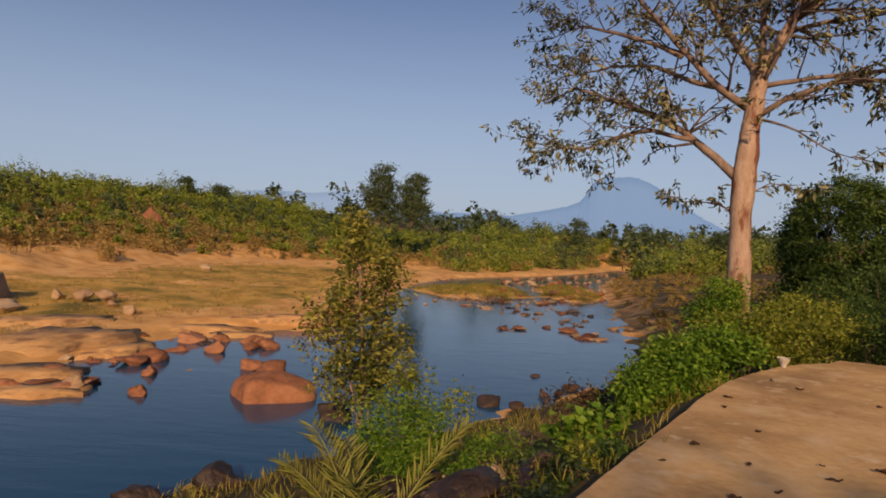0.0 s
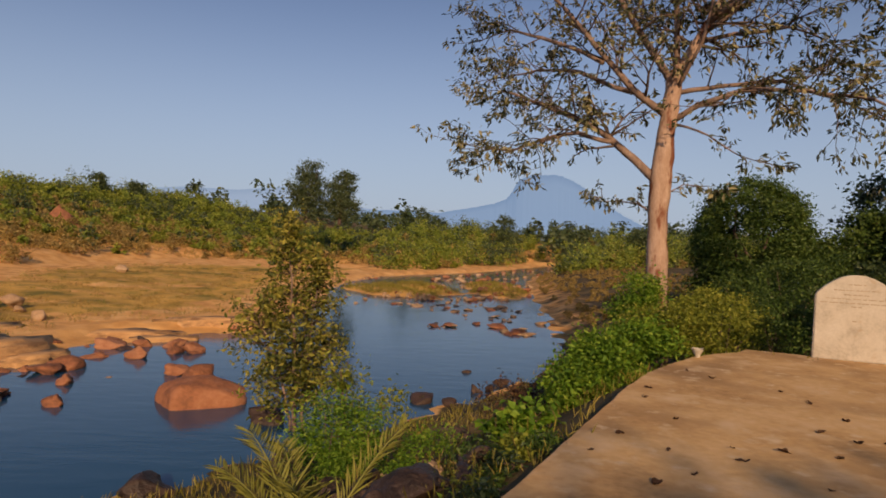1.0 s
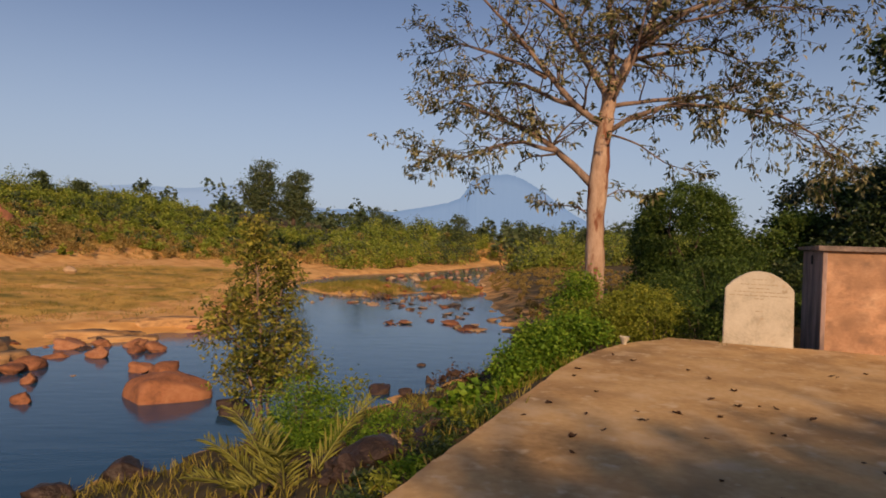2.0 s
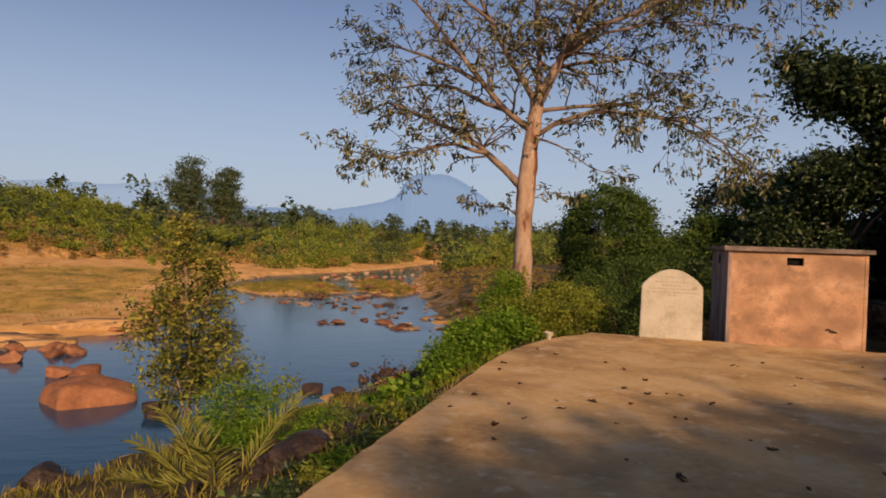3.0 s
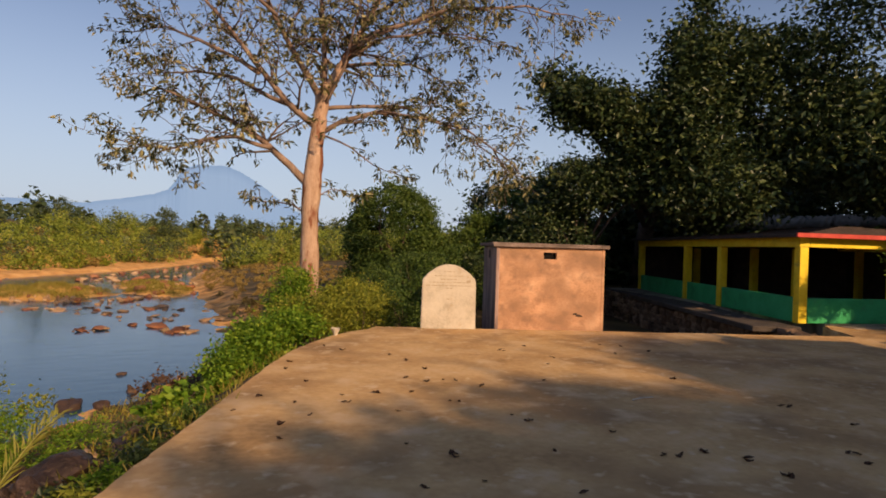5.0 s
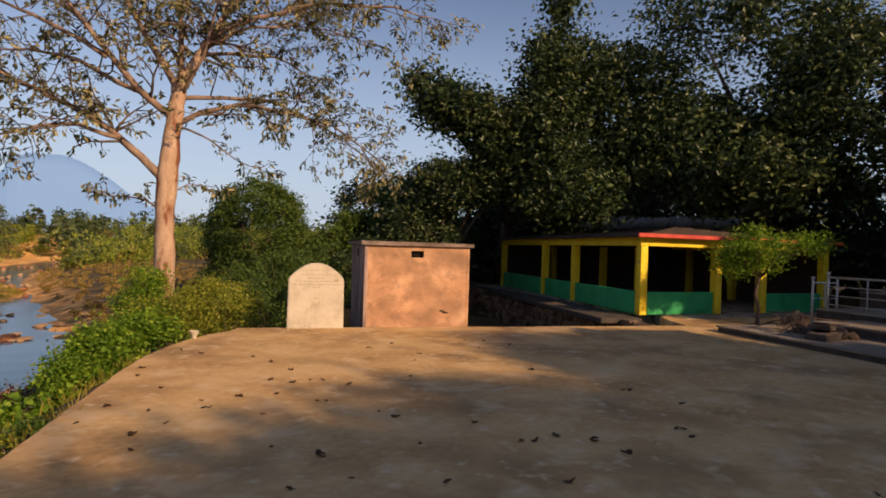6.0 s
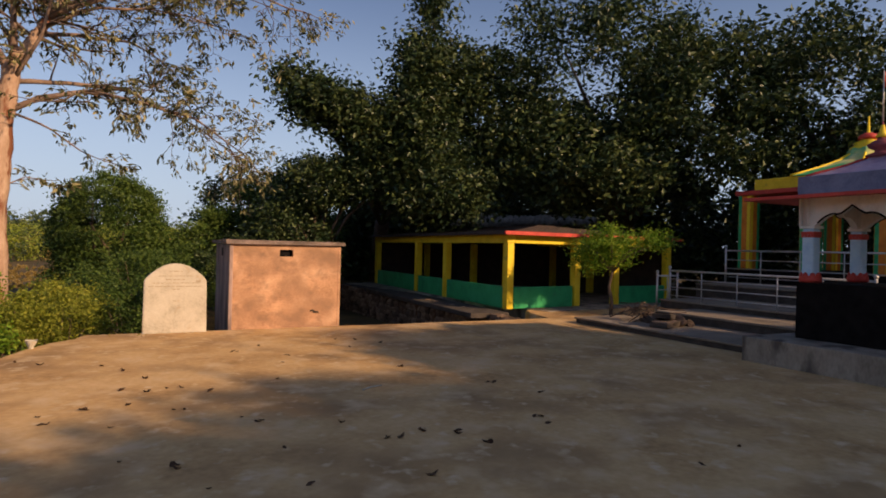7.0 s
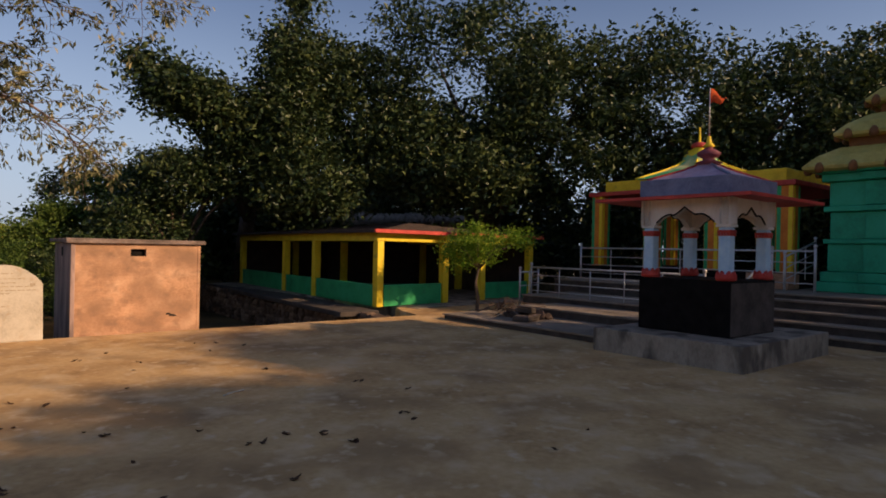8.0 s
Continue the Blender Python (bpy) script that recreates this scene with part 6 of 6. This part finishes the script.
tagged(boulder, "large smooth red boulder standing in the river", "rock")
rock("red", -3.95, 14.3, 1.15, 0.55, "flat reddish rock behind the boulder", "", rr, 0.15, -2.0)
for x, y, w in ((-6.93, 17.81, 0.92), (-5.74, 18.95, 0.8), (-8.09, 15.43, 0.8), (-7.02, 14.55, 0.66), (-6.18, 12.77, 0.64), (-6.2, 18.6, 0.7), (-4.9, 15.9, 0.8)):
    rock("red", x, y, w, 0.42, "reddish rock standing in the shallow water", "river rocks", rr, 0.2, -2.0)
for x, y, w in ((-7.87, 12.77, 1.1), (-8.72, 13.02, 1.0), (-9.13, 12.4, 0.9), (-8.6, 13.8, 0.7), (-9.4, 14.0, 1.0), (-7.9, 13.6, 0.6)):
    rock("red", x, y, w, 0.24, "flat tan rock at the water's edge", "shore rocks", rr, 0.2)
for x, y, w in ((-2.22, 8.3, 0.8), (-2.89, 7.6, 0.8), (-1.69, 12.15, 0.8), (2.58, 15.13, 0.5), (2.48, 17.26, 0.3), (1.38, 13.98, 0.7), (2.95, 15.3, 0.35), (1.9, 13.7, 0.4), (3.3, 15.9, 0.5), (1.55, 7.0, 0.7), (2.0, 6.1, 0.6), (1.3, 5.4, 0.8), (0.9, 6.3, 0.6), (1.9, 9.2, 0.6), (-0.4, 8.6, 0.7)):
    rock("dark", x, y, w, 0.5, "dark wet rock at the near bank", "near bank rocks", rr, 0.25)
for x, y, w in ((2.11, 26.44, 0.8), (1.52, 26.18, 0.6), (4.21, 26.5, 0.9), (4.55, 24.69, 0.7), (3.4, 27.3, 0.6), (5.0, 25.6, 0.6)):
    rock("red", x, y, w, 0.22, "low rock breaking the pool's surface", "river rocks", rr, 0.2, -2.0)
for x, y, w in ((-16.4, 24.9, 1.0), (-15.5, 25.1, 1.0), (-17.2, 24.4, 0.8), (-12.8, 22.6, 0.7), (-20.51, 43.74, 1.0), (-14.6, 24.2, 0.5)):
    rock("pale", x, y, w, 0.6, "pale angular rock on the grassy flat", "pale rocks on the flat", rr, 0.15)
for x, y, w, tall in ((-19.8, 22.6, 5.6, 0.26), (-17.2, 21.3, 2.6, 0.22)):
    rock("pale", x, y, w, tall, "broad sloping tan rock beside the river", "sloping rocks", rr, 0.3, name="boulder")


def rock_shelf(x, y, rx, ry, turn, layers, seed):
    """A low ledge of bedded rock: flat layers with broken edges, each stepped back from the one below."""
    r = random.Random(seed)
    bm = bmesh.new()
    base = ground_z(x, y)
    z = min(base, -1.85) - 0.25
    shape = [1 + r.uniform(-0.28, 0.22) for _ in range(22)]
    for k in range(layers):
        top = max(base, -1.93) + 0.035 + 0.05 * k
        grow = 1 - 0.3 * k
        ring = []
        for i in range(22):
            w = 2 * math.pi * i / 22
            d = grow * shape[i] * r.uniform(0.96, 1.04)
            ring.append((math.cos(w) * rx * d + 0.2 * k, math.sin(w) * ry * d))
        low = [bm.verts.new((px, py, z)) for px, py in ring]
        high = [bm.verts.new((px * 0.94, py * 0.94, top + r.uniform(-0.015, 0.015))) for px, py in ring]
        mid = bm.verts.new((0, 0, top + 0.03))
        for i in range(22):
            j = (i + 1) % 22
            bm.faces.new((low[i], low[j], high[j], high[i]))
            bm.faces.new((high[i], high[j], mid))
        z = top - 0.05
    ob = part("rock_shelf", bm, M_SHELF, None, "", True)
    ob.matrix_world = pose(x, y, 0, 0, 0, turn)
    return tagged(ob, "low bedded shelf of orange-brown rock at the waterside", "rock", "rock shelves")


for k, (x, y, rx, ry, turn, layers) in enumerate(((-11.6, 16.6, 2.9, 1.8, 70, 2), (-9.9, 13.4, 2.1, 1.1, 30, 2), (-9.4, 21.3, 2.3, 0.9, 12, 2), (-6.8, 23.6, 2.0, 0.7, 10, 2), (-13.6, 19.6, 2.2, 1.3, 35, 2),
                                                  (-9.3, 16.9, 1.3, 0.6, 75, 2), (-8.2, 12.3, 1.1, 0.6, 15, 1), (-7.5, 20.6, 1.2, 0.5, 20, 1), (-12.4, 12.2, 2.2, 1.4, 40, 2), (-15.8, 16.2, 2.6, 1.6, 50, 2))):
    rock_shelf(x, y, rx, ry, turn, layers, 200 + k)
for k in range(46):
    s = rr.random()
    x, y = -3.6 + 9.5 * s + rr.gauss(0, 0.5), 37.2 + 1.5 * math.sin(s * 6) + rr.gauss(0, 0.7) + 5 * s * s
    rock("pale" if rr.random() < 0.55 else "red", x, y, rr.uniform(0.2, 0.55), 0.5, "small rock along the sand bar", "sand bar rocks", rr, 0.15, max(ground_z(x, y), -2.0))
for k in range(80):
    y = rr.uniform(40, 82)
    x = rr.uniform(1, 9.5) + max(0, y - 58) * 0.42
    rock("pale" if rr.random() < 0.4 else "red", x, y, rr.uniform(0.3, 0.9), 0.4, "rock in the upstream rapids", "rapids rocks", rr, 0.15, max(ground_z(x, y), -2.0))
for k in range(38):
    i = rr.randrange(4, 9)
    a, b = FAR_FOOT[i], FAR_FOOT[i + 1]
    s = rr.random()
    x, y = a[0] + (b[0] - a[0]) * s + rr.gauss(-0.3, 0.5), a[1] + (b[1] - a[1]) * s + rr.gauss(0, 0.5)
    rock("pale" if rr.random() < 0.5 else "red", x, y, rr.uniform(0.2, 0.6), 0.35, "small rock on the river's sandy edge", "shore pebbles", rr, 0.2)

# broken rock along the near shore of the flat and in the shallows
for cx, cy, sx, sy, count in ((-8.2, 15.2, 0.7, 0.6, 8), (-8.0, 19.6, 0.9, 0.7, 10), (-6.6, 19.4, 0.9, 0.6, 7), (-8.7, 12.8, 0.8, 0.6, 5)):
    for k in range(count):
        x, y = rr.gauss(cx, sx), rr.gauss(cy, sy)
        kind = "red" if rr.random() < 0.75 else "dark" if rr.random() < 0.3 else "pale"
        rock(kind, x, y, rr.choice((0.25, 0.3, 0.4, 0.5, 0.75, 0.95)) * rr.uniform(0.8, 1.1), rr.uniform(0.28, 0.5), "broken reddish brown rock along the river's edge", "shore rocks", rr, 0.25)
# low stones strewn over the pool's head, thickest towards the bars
stone_rnd = random.Random(77)
for cx, cy, sx, sy, count in ((1.8, 26.4, 0.5, 0.45, 9), (4.4, 26.2, 0.55, 0.5, 6), (5.2, 24.9, 0.4, 0.4, 5), (5.6, 28.6, 0.7, 0.8, 9), (3.2, 30.5, 1.1, 1.0, 9), (2.2, 34.2, 1.8, 1.0, 20), (5.2, 33.6, 1.2, 1.5, 14), (-0.6, 34.8, 1.5, 0.35, 9)):
    for k in range(count):
        x, y = stone_rnd.gauss(cx, sx), stone_rnd.gauss(cy, sy)
        rock("pale" if stone_rnd.random() < 0.8 else "red", x, y, stone_rnd.choice((0.18, 0.25, 0.32, 0.45, 0.6)) * stone_rnd.uniform(0.85, 1.15), stone_rnd.uniform(0.16, 0.28),
             "small low stone at the head of the pool", "pool head stones", stone_rnd, 0.2, max(ground_z(x, y), -2.0))
# the earth mound in the far scrub
bm = bmesh.new()
bmesh.ops.create_icosphere(bm, subdivisions=4, radius=1.0)
for v in bm.verts:
    flat = math.hypot(v.co.x, v.co.y)
    v.co.z = 2.6 * max(0.0, 1 - flat) ** 1.1 if v.co.z > 0 else -0.8
    v.co.x *= 2.7
    v.co.y *= 2.2
    v.co += Vector((1, 1, 0.8)) * noise.fractal(v.co * 0.8, 0.7, 2.1, 4) * 0.22
mound = part("earth_mound", bm, M_ROCK, None, "", True)
mound.location = (-38.8, 66.2, ground_z(-38.8, 66.2) - 0.1)
tagged(mound, "reddish earth mound in the scrub", "mound")

for x, y, w in ((1.5, 5.75, 0.6), (1.15, 5.0, 0.5), (1.9, 5.35, 0.5), (0.5, 6.5, 0.55)):
    rock("dark", x, y, w, 0.55, "dark brown boulder below the slab edge", "near bank rocks", rr, 0.25)

for k in range(34):
    s = rr.uniform(0.0, 1.0)
    x, y = 0.55 + 1.9 * s - rr.uniform(0.25, 1.3), 3.6 + 3.6 * s + rr.gauss(0, 0.2)
    rock("dark" if rr.random() < 0.75 else "pale", x, y, rr.uniform(0.12, 0.36), 0.6, "small dark stone on the earth below the slab edge", "near bank rocks", rr, 0.3)

# ---- litter on the slab ----
def fallen_leaf_mesh(seed):
    r = random.Random(seed)
    v, f = [], []
    n = 7
    for k in range(n):
        s = k / (n - 1)
        w = 0.034 * math.sin(math.pi * min(1, s * 1.02 + 0.02)) ** 0.7
        x = (s - 0.5) * 0.13
        z = 0.004 + 0.05 * (s - 0.5) ** 2 * r.uniform(0.6, 3) + 0.012 * math.sin(s * 5 + seed)
        for side in (-1, 0, 1):
            v.append((x, side * w + 0.01 * math.sin(s * 3), max(0.002, z + abs(side) * w * r.uniform(0.2, 0.9))))
        if k:
            q = 3 * k
            f += [(q - 3, q, q + 1, q - 2), (q - 2, q + 1, q + 2, q - 1)]
    return mesh_of("fallen_leaf", v, f, L_DEAD, True)


LEAVES = [fallen_leaf_mesh(k) for k in range(5)]
placed = [(3.87, 6.89), (4.06, 7.32), (4.97, 8.44), (3.88, 6.02), (4.03, 5.24), (3.45, 4.54), (3.13, 4.35), (4.49, 5.14), (5.66, 7.36), (5.7, 6.85), (5.14, 5.76), (5.26, 5.45),
          (5.54, 5.45), (5.68, 5.35), (5.76, 4.95), (7.58, 7.03), (8.25, 7.26), (6.75, 4.89), (5.39, 3.47), (5.86, 2.88), (5.81, 2.18), (5.88, 2.11), (6.19, 2.09), (6.36, 1.8)]
placed += [(4.19, 3.0), (4.1, 2.34), (4.62, 1.88), (5.29, 1.34), (7.4, 1.47), (7.26, 1.3), (8.44, 1.96), (5.1, 4.46), (4.99, 2.71), (4.84, 5.02), (5.16, 8.02), (3.99, 4.9),
           (2.85, 5.03), (3.21, 5.5), (4.32, 4.31), (5.35, 3.77), (7.69, -0.4), (6.36, 1.8), (3.13, 4.37), (3.48, 5.08), (2.99, 3.95), (4.13, 2.88), (4.48, 5.12), (6.99, -0.31), (5.62, 6.18)]
placed += [(rr.uniform(3, 10), rr.uniform(0.5, 8)) for _ in range(12)]
for x, y in placed:
    for _ in range(1 if rr.random() < 0.65 else 2):
        ob = new("fallen_leaf", rr.choice(LEAVES))
        s = rr.uniform(0.45, 0.8)
        ob.matrix_world = pose(x + rr.uniform(-0.04, 0.04), y + rr.uniform(-0.04, 0.04), 0.001, 0, 0, rr.uniform(0, 360)) @ Matrix.Diagonal((s, s, s, 1))
        tagged(ob, "curled brown dead leaf lying on the concrete", "leaf", "fallen leaves on the slab")

t = Tubes()
t.add([(7.02, 3.66, 0.012), (7.18, 3.68, 0.015), (7.36, 3.66, 0.012)], [0.011, 0.012, 0.009], 6)
tagged(t.out("stick", M_WHITE), "pale bare stick lying on the concrete", "stick")

cup = thing("paper_cup", Matrix.Translation((5.58, 9.52, 0)) @ Matrix.Diagonal((0.78, 0.78, 0.8, 1)), "crumpled white paper cup at the slab corner", "litter")
bm = lathe([(0.045, 0.0), (0.06, 0.05), (0.09, 0.12), (0.12, 0.17), (0.115, 0.17), (0.055, 0.05), (0.04, 0.012)], 12)
for v in bm.verts:
    v.co += Vector((rr.uniform(-0.012, 0.012), rr.uniform(-0.012, 0.012), 0.02 * math.sin(v.co.x * 60) * v.co.z / 0.17))
part("cup_wall", bm, M_WHITE, cup)

# rubble heap and blocks on the terrace edge
for k in range(20):
    x, y = at_uv(12.7 + rr.uniform(0, 0.8), 9.7 + rr.gauss(0, 0.5))[:2]
    rock("dark", x, y, rr.uniform(0.18, 0.42), 0.7, "dark rubble heaped on the terrace edge", "rubble heap", rr, 0.1, 0.13)
heap = thing("brush_pile", yard_pose(12.95, 10.1, 0.13), "low heap of dark dry cut twigs on the terrace", "brush pile")
for k in range(44):
    t = Tubes()
    a, b = rr.uniform(0, 6.28), rr.uniform(0, 0.5)
    p = Vector((b * math.cos(a) * 0.7, b * math.sin(a) * 1.4, max(0.02, 0.36 - 0.55 * b + rr.uniform(-0.1, 0.1))))
    d = Vector((rr.gauss(0, 0.2), rr.gauss(0, 0.35), rr.gauss(0, 0.07)))
    lo, mid, hi = p - d, p + Vector((0, 0, 0.05)), p + d
    for q in (lo, hi):
        q.z = max(0.012, q.z)
    t.add([lo, mid, hi], [0.012, 0.01, 0.005], 5)
    t.out("twig", M_BARK_DARK, heap)
for u, v, z, turn, tilt in ((12.62, 9.1, 0.14, 20, 0), (12.75, 9.25, 0.3, 34, 7), (12.9, 9.5, 0.14, 60, -5)):
    e = thing("concrete_block", yard_pose(u, v, z, turn) @ Matrix.Rotation(radians(tilt), 4, "Y"), "broken dark concrete slab piece heaped on the terrace", "block", "broken blocks")
    boxed("body", (-0.34, 0.34, -0.2, 0.2, 0.0, 0.13), M_RISER, e, 0.02, "", 0.03)
    boxed("paler_top", (-0.3, 0.3, -0.17, 0.17, 0.125, 0.15), M_ROOF_SLAB, e, 0.01, "paler top face", 0.01)

retaining_wall()
